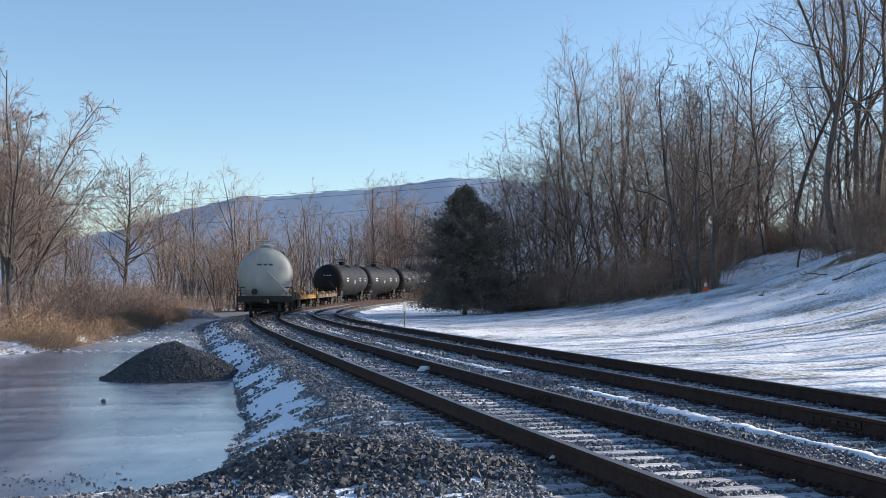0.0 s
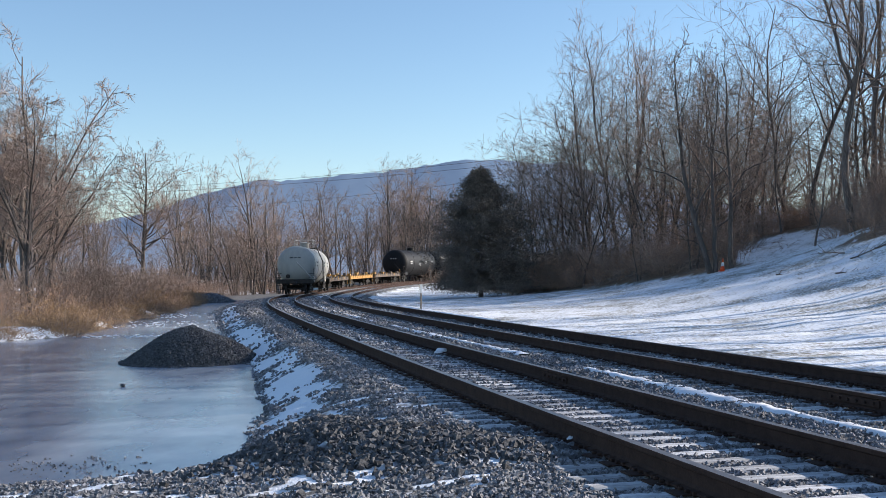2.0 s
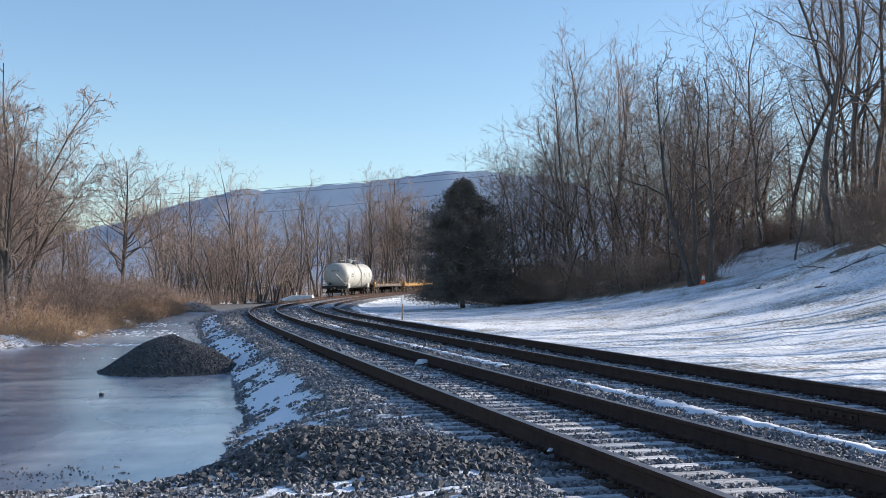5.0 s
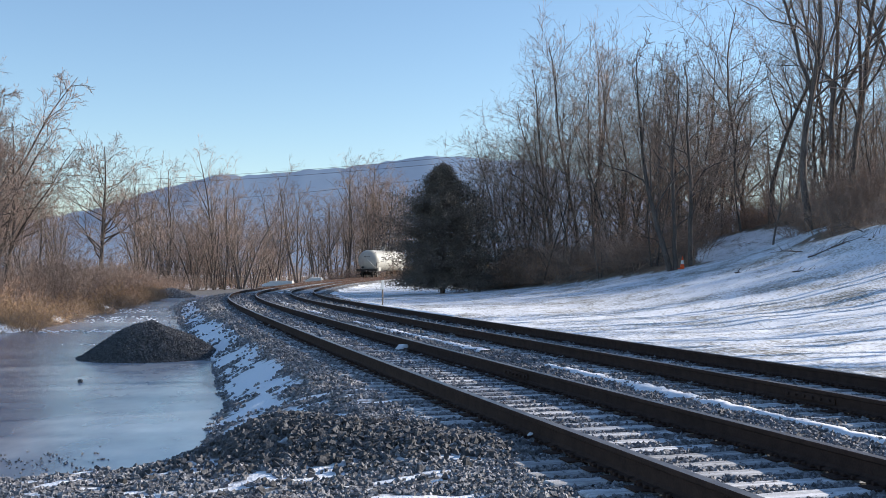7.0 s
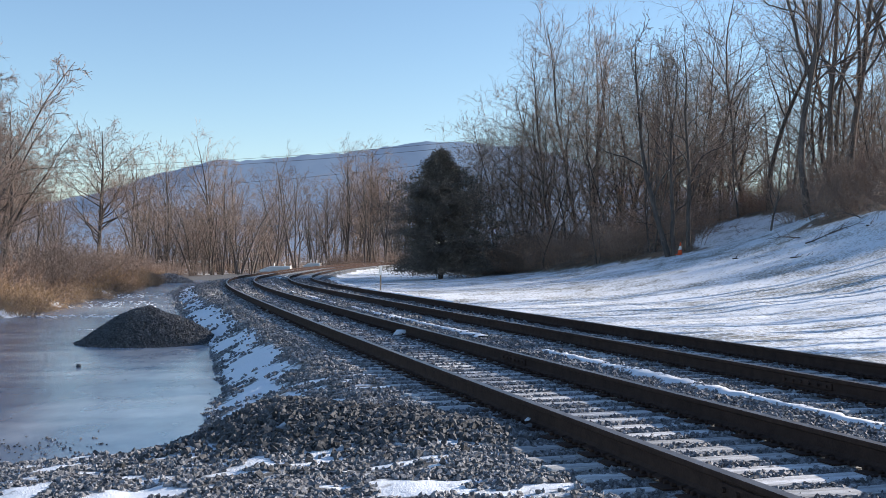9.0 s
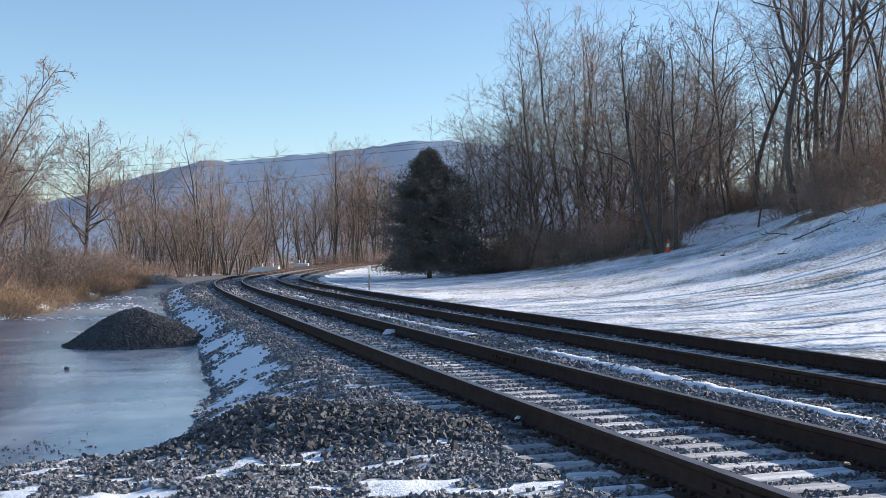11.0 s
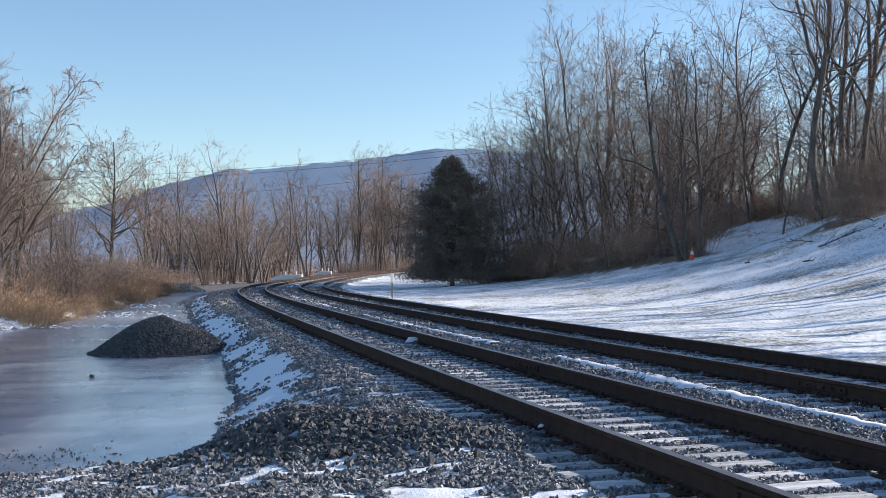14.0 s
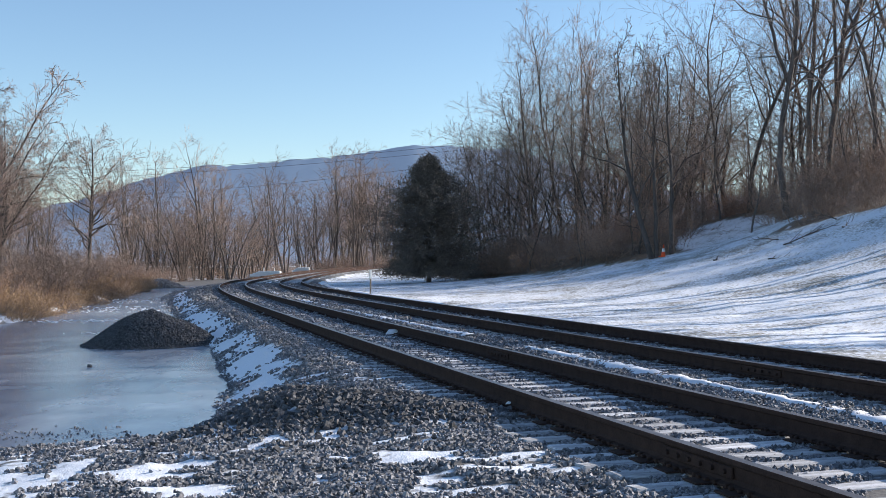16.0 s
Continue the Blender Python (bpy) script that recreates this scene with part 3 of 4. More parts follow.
TRAIN = [
    tank_car(TANK_GREY, "cream-painted tank car at the tail of the train", 14.4, 1.46),
    flat_car("empty flat car with rusty brown sides beside the cream tank car", DECK),
    flat_car("empty flat car with faded yellow sides", YELLOW),
    flat_car("empty flat car with rusty brown sides", DECK),
    tank_car(TANK_BLACK, "black tank car with small white markings", 15.5, 1.7, False),
    tank_car(TANK_BLACK, "black tank car with small white markings", 15.5, 1.7, False),
    tank_car(TANK_BLACK, "black tank car with small white markings", 15.5, 1.7, False),
    tank_car(TANK_BLACK, "black tank car with small white markings", 15.5, 1.7, False),
    tank_car(TANK_BLACK, "black tank car with small white markings", 15.5, 1.7, False),
]
TAIL, SPEED = 53.0, 13.0         # metres along the line at the start, metres a second


def motions():
    tail = TAIL
    times = [k * 0.5 for k in range(33)]
    for n, (car, wheels, length) in enumerate(TRAIN):
        middle = tail + length / 2
        rows = []
        for t in times:
            s = middle + SPEED * t
            x0, y0, _ = on_line(s - length * 0.36)
            x1, y1, _ = on_line(s + length * 0.36)
            rows.append((t, pose((x0 + x1) / 2, (y0 + y1) / 2, 0.01 + float(climb(s)), math.degrees(math.atan(float(climb(s + 5) - climb(s - 5)) / 10)), 0, -math.degrees(math.atan2(x1 - x0, y1 - y0)))))
        walk(car, rows)
        if n < 5:
            spin = math.degrees(SPEED / 0.43 / FPS)
            for w, y in wheels:
                walk(w, [(k / FPS, pose(0, y, 0.43, -(spin * k) % 360)) for k in range(16 * FPS + 1)])
        tail += length + 0.9


# ---- bare trees and brush ----
def tubes(segments, sides):
    """Tapered bars for many (a, b, radius a, radius b) at once; three-sided ones run to a point where the radius at b is 0."""
    seg = np.array([(*a, *b, ra, rb) for a, b, ra, rb in segments])
    a, b, ra, rb = seg[:, :3], seg[:, 3:6], seg[:, 6], seg[:, 7]
    d = b - a
    d /= np.maximum(np.linalg.norm(d, axis=1, keepdims=True), 1e-6)
    ref = np.where(np.abs(d[:, 2:3]) > 0.9, [[1.0, 0, 0]], [[0, 0, 1.0]])
    u = np.cross(d, ref)
    u /= np.linalg.norm(u, axis=1, keepdims=True)
    v = np.cross(d, u)
    ang = np.arange(sides) * 2 * math.pi / sides
    ring = u[:, None] * np.cos(ang)[None, :, None] + v[:, None] * np.sin(ang)[None, :, None]
    verts = np.stack([a[:, None] + ring * ra[:, None, None], b[:, None] + ring * rb[:, None, None]], 1).reshape(-1, 3)
    base = np.arange(len(seg))[:, None] * 2 * sides
    k = np.arange(sides)
    faces = np.stack([base + k, base + (k + 1) % sides, base + sides + (k + 1) % sides, base + sides + k], -1)
    sharp = rb == 0
    if sharp.any():
        cones = faces[sharp][:, :, :3].copy()
        cones[:, :, 2] = base[sharp] + sides
        return verts, faces[~sharp].reshape(-1, 4).tolist() + cones.reshape(-1, 3).tolist()
    return verts, faces.reshape(-1, 4)


def limb(rng, start, way, length, radius, pieces, droop, crook):
    """A crooked tapering branch as a list of points with radii."""
    pts, p, d = [(np.array(start, float), radius)], np.array(start, float), np.array(way, float)
    for k in range(pieces):
        d = d + rng.normal(0, crook, 3) + np.array([0, 0, droop])
        d /= np.linalg.norm(d)
        p = p + d * length / pieces
        pts.append((p.copy(), radius * (1 - 0.85 * (k + 1) / pieces)))
    return pts


def outward(rng, way, spread):
    """A direction that leaves way by about spread radians."""
    side = rng.normal(0, 1, 3)
    side -= way * np.dot(side, way)
    side /= np.linalg.norm(side)
    return way * math.cos(spread) + side * math.sin(spread)


def bare_tree(seed, tall, thick, clear=0.25, spread=0.75, limbs=13, lean=0.0, twig=TWIG, forks=1, density=1.0, rise=0.05, thin=0.0095, sway=0.06, reach=1.0, fork_at=0.0):
    """A leafless tree: crooked trunks, limbs that branch twice, and short fine twigs."""
    rng = np.random.default_rng(seed)
    trunk, thicker, fine = [], [], []
    tree = new("tree")

    def along(pts, u):
        """The point, radius and direction at a share u of a limb."""
        w = min(u, 0.999) * (len(pts) - 1)
        i = int(w)
        d = pts[i + 1][0] - pts[i][0]
        return pts[i][0] + d * (w - i), pts[i][1] + (pts[i + 1][1] - pts[i][1]) * (w - i), d / np.linalg.norm(d)

    def bars(pts, least=0.0):
        return [(p[0], q[0], max(p[1], least), max(q[1], least * 0.8)) for p, q in zip(pts, pts[1:])]

    whole = None
    for f in range(forks):
        side = f - (forks - 1) / 2
        way = np.array([lean + rng.normal(0, 0.05) + 0.2 * side, rng.normal(0, 0.09), 1.0])
        if whole is None or not fork_at:
            root, girth, size = (0.25 * side, 0, -0.3), thick * (1 - 0.15 * f), tall * (1 - 0.1 * f)
        else:
            root, girth, _ = along(whole, fork_at * (1 + 0.25 * f))
            way, girth, size = way + np.array([0.28 * (-1) ** f, rng.normal(0, 0.15), 0]), girth * 0.8, tall * (0.92 - fork_at)
        stem = limb(rng, root, way / np.linalg.norm(way), size, girth, 13, 0.02, sway)
        whole = whole or stem
        trunk += bars(stem)
        for n in range(limbs):
            u = clear + (0.98 - clear) * ((n + rng.uniform(0, 1)) / limbs)
            at, r, up = along(stem, u)
            long = size * (0.36 * (1 - u) ** 0.8 + 0.12) * rng.uniform(0.6, 1.3) * reach
            first = limb(rng, at, outward(rng, up, spread * rng.uniform(0.65, 1.3)), long, max(r * 0.5, 0.022), 7, rise, 0.19)
            thicker += bars(first, 0.012)
            for _ in range(max(2, int(6 * density * min(1.3, long / (0.22 * size * reach))))):
                at2, r2, d2 = along(first, rng.uniform(0.18, 1.0))
                second = limb(rng, at2, outward(rng, d2, rng.uniform(0.45, 1.05)), long * rng.uniform(0.22, 0.5), max(r2 * 0.6, thin * 1.2), 4, rise * 0.8, 0.24)
                fine += bars(second, thin)
                for _ in range(max(2, int(4.4 * density))):
                    at3, _, d3 = along(second, rng.uniform(0.15, 1.0))
                    third = limb(rng, at3, outward(rng, d3, rng.uniform(0.4, 1.1)), long * rng.uniform(0.1, 0.28), thin, 2, 0.06, 0.25)
                    fine += bars(third, thin * 0.75)
                    for _ in range(2):
                        at4, _, d4 = along(third, rng.uniform(0.3, 1.0))
                        fine.append((at4, at4 + outward(rng, d4, rng.uniform(0.4, 1.0)) * long * rng.uniform(0.05, 0.13), thin * 0.8, 0.0))
    link_mesh("trunk", *tubes(trunk, 9), BARK, tree, smooth=True)
    tagged(link_mesh("branching", *tubes(thicker, 5), BARK, tree, smooth=True), kind="stuff")
    tagged(link_mesh("crown", *tubes(fine, 3), twig, tree), kind="stuff")
    return tree


def shrub(seed, tall, wide, stems=26, twig=WARM_TWIG, thin=0.008, name="bush"):
    """A leafless bush: a sheaf of thin stems with side twigs."""
    rng = np.random.default_rng(seed)
    stout, fine = [], []
    for _ in range(stems):
        a, r = rng.uniform(0, 6.28), wide * math.sqrt(rng.uniform(0, 1)) * 0.55
        way = np.array([math.cos(a) * rng.uniform(0, 1.1), math.sin(a) * rng.uniform(0, 1.1), 1.0])
        size = tall * rng.uniform(0.55, 1.05)
        stem = limb(rng, (r * math.cos(a), r * math.sin(a), -0.12), way / np.linalg.norm(way), size, thin * 1.8, 5, -0.09, 0.27)
        stout += [(p[0], q[0], p[1], max(q[1], thin * 0.6)) for p, q in zip(stem, stem[1:])]
        for _ in range(11):
            w = rng.uniform(0.15, 1.0) * 4.99
            j = int(w)
            at = stem[j][0] + (stem[j + 1][0] - stem[j][0]) * (w - j)
            d = outward(rng, (stem[j + 1][0] - stem[j][0]) / np.linalg.norm(stem[j + 1][0] - stem[j][0]), rng.uniform(0.5, 1.3))
            end = at + d * size * rng.uniform(0.08, 0.22)
            fine.append((at, end, thin * 1.1, 0.0))
            for _ in range(2):
                tip = at + (end - at) * rng.uniform(0.3, 0.9)
                fine.append((tip, tip + outward(rng, d, 0.7) * size * rng.uniform(0.06, 0.15), thin, 0.0))
    bush = new(name)
    tagged(link_mesh("stem_sheaf", *tubes(stout, 4), TWIG, bush), kind="stuff")
    tagged(link_mesh("crown", *tubes(fine, 3), twig, bush), kind="stuff")
    return bush


def on_ground(x, y, lift=0.0):
    return float(height(np.array([x]), np.array([y]))[0]) + lift


def clear_of_line(x, y):
    """True where neither track is near, and for all right of them past the curve."""
    o, _ = to_line(np.array([x]), np.array([y]))
    return not -5.5 < o[0] < 12


class Planter:
    """Sets copies of a few grown patterns, the first of each at its own place."""

    def __init__(self, patterns):
        self.patterns, self.used = patterns, set()

    def set(self, k, x, y, size=1.0, turn=0.0, label="", category="tree", group=""):
        if float(glade(x, y)) > 0.9:
            return None
        ob = self.patterns[k % len(self.patterns)]
        m = pose(x, y, on_ground(x, y), 0, 0, turn)
        if k % len(self.patterns) not in self.used:
            self.used.add(k % len(self.patterns))
            ob.matrix_basis = m
        else:
            ob = copy_thing(ob, m)
        ob.scale = (size, size, size)
        return tagged(ob, label, category, group)


rng = random.Random(11)
# the wood on the slope
wood = Planter([bare_tree(21, 17, 0.18, 0.12, 0.85, 20, density=1.0, reach=1.15), bare_tree(22, 17, 0.17, 0.15, 0.8, 19, 0.06, density=1.0, sway=0.08, reach=1.15),
                bare_tree(23, 16, 0.17, 0.15, 0.8, 15, -0.06), bare_tree(24, 15, 0.16, 0.25, 0.75, 9, 0.05, forks=2, sway=0.07)])
stand = Planter([bare_tree(25, 18, 0.15, 0.1, 0.75, 26, rise=0.06, density=1.15, reach=1.15, thin=0.0085), bare_tree(26, 17, 0.16, 0.1, 0.66, 12, 0.04, forks=2, rise=0.055, density=1.1),
                 bare_tree(27, 16, 0.14, 0.08, 0.8, 26, -0.04, rise=0.05, density=1.15, reach=1.15, thin=0.0085)])
tall = Planter([bare_tree(31, 22, 0.23, 0.25, 0.8, 14, -0.08, density=1.0, rise=0.03, forks=2, fork_at=0.3, sway=0.09), bare_tree(34, 22, 0.21, 0.25, 0.75, 12, 0.04, forks=3, rise=0.03, fork_at=0.25, sway=0.09),
                bare_tree(33, 21, 0.19, 0.3, 0.8, 18, 0.03, rise=0.03, sway=0.09)])
young = Planter([bare_tree(71, 9, 0.08, 0.1, 0.8, 9, 0.05, forks=2, density=0.8), bare_tree(72, 8, 0.07, 0.08, 0.85, 9, 0.0, WARM_TWIG, forks=2, density=0.8),
                 bare_tree(73, 11, 0.1, 0.12, 0.75, 13, -0.05, density=0.9)])
row = Planter([bare_tree(81, 17, 0.22, 0.2, 0.55, 9, 0.03, forks=3, fork_at=0.2, density=0.9, thin=0.013, sway=0.06, reach=1.2), bare_tree(82, 16, 0.2, 0.3, 0.6, 16, -0.05, density=0.95, thin=0.013, sway=0.06, reach=1.3),
               bare_tree(83, 15, 0.18, 0.2, 0.55, 8, 0.0, forks=3, density=0.9, thin=0.013, reach=1.2), bare_tree(84, 10, 0.15, 0.1, 0.65, 9, 0.05, forks=2, density=0.8, thin=0.015, reach=1.1)])
brush = Planter([shrub(41, 2.4, 2.4), shrub(42, 3.2, 2.2, 30, TWIG), shrub(43, 1.7, 2.6, 30), shrub(44, 4.2, 2.4, 28, TWIG, 0.010)])
thicket = Planter([shrub(47, 4.6, 4.0, 34, TWIG, 0.009, "thicket"), shrub(48, 5.6, 4.0, 34, TWIG, 0.009, "thicket"), shrub(49, 3.4, 4.2, 44, WARM_TWIG, 0.009, "thicket")])
straw = Planter([shrub(45, 0.9, 1.6, 60, STRAW, 0.006, "grass_tuft"), shrub(46, 1.3, 1.4, 50, STRAW, 0.007, "grass_tuft")])

WOOD_TREE = "leafless grey-brown tree in the wood on the slope"
# tall stand behind the cedar
for x, y, size, k in ((9.5, 88, 1.05, 0), (11.5, 92, 1.12, 1), (7.2, 93, 0.95, 2), (13.5, 90, 1.0, 0), (15.5, 86, 0.92, 1), (5.0, 92, 0.78, 2), (3.2, 95, 0.7, 3),
                      (17.5, 91, 1.0, 2), (12.8, 98, 1.1, 3), (9.0, 99, 1.0, 1), (6.4, 86, 0.66, 3), (4.2, 88, 0.6, 0), (14.2, 80, 0.75, 3), (10.8, 81, 0.72, 2), (2.0, 90, 0.55, 1), (19.5, 88, 0.95, 0)):
    stand.set(k, x, y, size, rng.uniform(0, 360), WOOD_TREE, group="trees of the slope wood")
# dark trunks spreading in a V by the cone
pair = Planter([bare_tree(91, 14, 0.19, 0.22, 0.6, 10, -0.12, forks=2, rise=0.03, sway=0.05, thin=0.014), bare_tree(92, 13, 0.17, 0.25, 0.6, 12, 0.1, rise=0.03, sway=0.06, thin=0.014)])
pair.set(0, 13.3, 68.4, 1.0, 0, "dark leafless twin-stemmed tree at the edge of the snow", group="trees of the slope wood")
pair.set(1, 14.5, 68.8, 1.0, 0, "dark leafless tree at the edge of the snow", group="trees of the slope wood")
# stout old trees up the slope
for x, y, size, k, turn in ((20.5, 64, 1.0, 0, 0), (23.5, 66, 1.05, 1, 20), (25.5, 64, 1.0, 2, 70), (27.5, 62, 1.0, 0, 15), (18.5, 70, 0.9, 2, 200),
                            (24.5, 73, 1.1, 1, 120), (29.5, 68, 1.05, 1, 180), (22, 78, 1.0, 2, 300)):
    tall.set(k, x, y, size, turn, "stout leafless tree standing in brush on the slope", group="trees of the slope wood")
for x, y, size, k in ((1.0, 89, 0.62, 0), (2.8, 91, 0.8, 2), (5.6, 90, 0.85, 1), (8.4, 84, 0.7, 2), (10.2, 86, 0.85, 0), (12.4, 84, 0.8, 2), (7.6, 89, 0.95, 0), (16.2, 82, 0.85, 1), (18.8, 83, 0.9, 2), (14.8, 94, 1.05, 2)):
    stand.set(k, x, y, size, rng.uniform(0, 360), WOOD_TREE, group="trees of the slope wood")
# undergrowth that fills the foot of the wood
for _ in range(54):
    y = rng.uniform(73, 98)
    x = rng.uniform(0.02, 0.2) * y
    if x - float(np.interp(y, CY, CX)) > float(wood_edge(np.array([y]))[0]) + 1.2:
        thicket.set(rng.randrange(3), x, y, rng.uniform(0.6, 1.1), rng.uniform(0, 360), "tall leafless thicket at the foot of the wood", "thicket", "thickets of the slope wood")
for _ in range(46):
    y = rng.uniform(58, 84)
    x = rng.uniform(0.25, 0.44) * y
    if x - float(np.interp(y, CY, CX)) > float(wood_edge(np.array([y]))[0]) + 1.2:
        thicket.set(rng.choice((2, 2, 0)), x, y, rng.uniform(0.5, 0.95), rng.uniform(0, 360), "brown leafless thicket on the bank above the meadow", "thicket", "thickets of the slope wood")
for _ in range(18):
    y = rng.uniform(62, 76)
    thicket.set(rng.randrange(3), rng.uniform(0.35, 0.45) * y, y, rng.uniform(0.7, 1.05), rng.uniform(0, 360), "brown leafless thicket on the bank above the meadow", "thicket", "thickets of the slope wood")
for _ in range(22):
    y = rng.uniform(78, 84)
    thicket.set(rng.choice((2, 2, 0)), rng.uniform(0.2, 0.3) * y, y, rng.uniform(0.5, 0.8), rng.uniform(0, 360), "brown leafless thicket above the inlet of the meadow", "thicket", "thickets of the slope wood")
for _ in range(24):
    x, y = rng.uniform(-40, -25.5), rng.uniform(100, 122)
    thicket.set(rng.randrange(3), x, y, rng.uniform(0.35, 0.75), rng.uniform(0, 360), "brown leafless thicket on the bank by the curve", "thicket", "thickets of the left bank")
for _ in range(48):
    x, y = rng.uniform(15, 50), rng.uniform(68, 118)
    wood.set(rng.randrange(4), x, y, rng.uniform(0.6, 1.05), rng.uniform(0, 360), WOOD_TREE, group="trees of the slope wood")
# the wood goes on along the slope beside the camera and shades the tracks
for k in range(18):
    y = 22 + 1.7 * k
    x = float(np.interp(y, CY, CX)) + 30.5 + rng.uniform(0, 14)
    (tall if k % 3 else stand).set(rng.randrange(3), x, y, rng.uniform(0.65, 1.0), rng.uniform(0, 360), "stout leafless tree on the slope above the meadow", group="trees of the slope wood")
# brush under the wood and along its edge
for _ in range(75):
    y = rng.uniform(46, 92)
    e = float(wood_edge(np.array([y]))[0])
    o = e + abs(rng.gauss(0, 3.2)) + 1.0
    cx = float(np.interp(y, CY, CX))
    brush.set(rng.randrange(4), cx + o * 1.01, y, rng.uniform(0.6, 1.1), rng.uniform(0, 360), "tangled leafless brush at the foot of the wood", "bush", "brush of the slope wood")
for _ in range(30):
    brush.set(rng.choice((1, 3, 0)), rng.uniform(14.5, 24), rng.uniform(66, 77), rng.uniform(0.7, 1.15), rng.uniform(0, 360), "tangled leafless brush under the trees of the slope", "bush", "brush of the slope wood")
for _ in range(14):
    brush.set(rng.choice((1, 3, 0)), rng.uniform(1.5, 9), rng.uniform(84, 92), rng.uniform(0.7, 1.1), rng.uniform(0, 360), "tangled leafless brush behind the cedar", "bush", "brush of the slope wood")
# far side of the valley floor behind the curve
for _ in range(38):
    o = rng.uniform(-0.1, 1)
    y = rng.uniform(70, 100) - 4 * o
    x = 1.5 + 19 * o + (y - 70) * 0.1
    if x - float(np.interp(y, CY, CX)) > float(wood_edge(np.array([y]))[0]) + 0.5:
        young.set(rng.randrange(3), x, y, rng.uniform(0.6, 1.1), rng.uniform(0, 360), "slender leafless sapling at the edge of the wood", group="saplings of the slope wood")
for _ in range(26):
    x, y = rng.uniform(17, 34), rng.uniform(60, 84)
    young.set(rng.randrange(3), x, y, rng.uniform(0.5, 1.0), rng.uniform(0, 360), "slender leafless sapling in the brush of the slope", group="saplings of the slope wood")
for k in range(72):
    x, y = -62 + 56 * (k + rng.uniform(0, 1)) / 72, rng.uniform(134, 176)
    if abs(x / y + 0.328) < 0.03 or not clear_of_line(x, y):
        continue
    row.set(rng.choice((0, 1, 2, 2, 3)), x, y, rng.uniform(0.62, 1.0) * (1.12 if -0.22 < x / y < -0.08 else 0.95), rng.uniform(0, 360), "leafless tree in the row beyond the curve", group="trees beyond the curve")
for k in range(64):
    x, y = rng.uniform(-60, -8), rng.uniform(124, 172)
    if clear_of_line(x, y):
        thicket.set(rng.randrange(3), x, y, rng.uniform(0.6, 1.0), rng.uniform(0, 360), "brown leafless thicket beyond the curve", "thicket", "thickets beyond the curve")
for k in range(24):
    y = rng.uniform(158, 190)
    row.set(rng.choice((0, 1, 2)), rng.uniform(-0.12, -0.045) * y, y, rng.uniform(0.7, 1.0), rng.uniform(0, 360), "leafless tree in the row beyond the curve", group="trees beyond the curve")
for k in range(14):
    y = rng.uniform(152, 175)
    thicket.set(rng.randrange(3), rng.uniform(-0.12, -0.05) * y, y, rng.uniform(0.6, 1.0), rng.uniform(0, 360), "brown leafless thicket beyond the curve", "thicket", "thickets beyond the curve")
for k in range(26):
    x, y = rng.uniform(-37, -18.5), rng.uniform(120, 140)
    if clear_of_line(x, y):
        row.set(3, x, y, rng.uniform(0.6, 1.0), rng.uniform(0, 360), "slender dark leafless tree in the thicket by the curve", group="trees beyond the curve")
for k in range(54):
    row.set(rng.choice((1, 2, 3)), -92 + 98 * (k + rng.uniform(0, 1)) / 54, rng.uniform(190, 240), rng.uniform(0.5, 0.8), rng.uniform(0, 360), "leafless tree of the hedge along the valley fields",
            group="hedge in the valley")
for k in range(44):
    y = rng.uniform(225, 300)
    thicket.set(rng.randrange(3), -0.46 * y + 0.45 * y * (k + rng.uniform(0, 1)) / 44, y, rng.uniform(1.2, 2.0), rng.uniform(0, 360), "far brown thicket along the valley fields", "thicket", "thickets beyond the curve")
lone = Planter([bare_tree(53, 16.5, 0.27, 0.2, 1.0, 44, 0.0, rise=0.06, density=1.2, thin=0.016, sway=0.02, reach=1.1)])
lone.set(0, -41.4, 126, 1.0, 0, "lone spreading leafless tree on the far bank", group="trees of the left bank")
# thicket on the bank beside the ice
left = Planter([bare_tree(61, 12, 0.15, 0.18, 0.85, 11, 0.1, forks=3, fork_at=0.22, density=1.4, rise=0.04, sway=0.08, reach=0.8),
                bare_tree(62, 11, 0.13, 0.18, 0.85, 10, 0.12, forks=3, fork_at=0.2, density=1.4, rise=0.03, sway=0.08, reach=0.8)])
for x, y, size, k in ((-22.5, 52, 0.85, 0), (-25.5, 57, 1.05, 1), (-26.5, 64, 0.9, 0), (-28.5, 66, 0.95, 1), (-30.5, 74, 0.85, 0), (-34.5, 88, 0.85, 1), (-27, 60, 1.1, 1), (-29.5, 63, 0.8, 1), (-33, 70, 0.95, 0), (-36, 80, 1.0, 1), (-29, 68, 0.75, 0), (-33.5, 82, 0.75, 1), (-24.5, 55, 0.7, 1), (-40, 92, 1.0, 0), (-31, 72, 0.95, 0), (-23.5, 54, 1.1, 0),
                      (-20, 46, 0.95, 1), (-31, 62, 1.25, 0)):
    left.set(k, x, y, size, rng.uniform(0, 360), "leafless tree in the thicket on the bank", group="trees of the left bank")
for _ in range(84):
    y = rng.uniform(36, 104)
    x = float(ice_left(np.array([y]))[0]) - 0.8 - abs(rng.gauss(0, 3.5))
    deep = float(ice_left(np.array([y]))[0]) - x > 2.6
    brush.set(rng.choice((0, 3, 1) if deep else (0, 2, 2)), x, y, rng.uniform(0.6, 1.05) if deep else rng.uniform(0.35, 0.7), rng.uniform(0, 360), "reddish-brown leafless brush on the bank beside the ice", "bush", "brush of the left bank")
for _ in range(70):
    y = rng.uniform(34, 96)
    x = float(ice_left(np.array([y]))[0]) - 0.2 - abs(rng.gauss(0, 1.2))
    straw.set(rng.randrange(2), x, y, rng.uniform(0.5, 1.0), rng.uniform(0, 360), "tuft of dry straw-coloured grass at the edge of the ice", "grass tuft", "grass of the left bank")


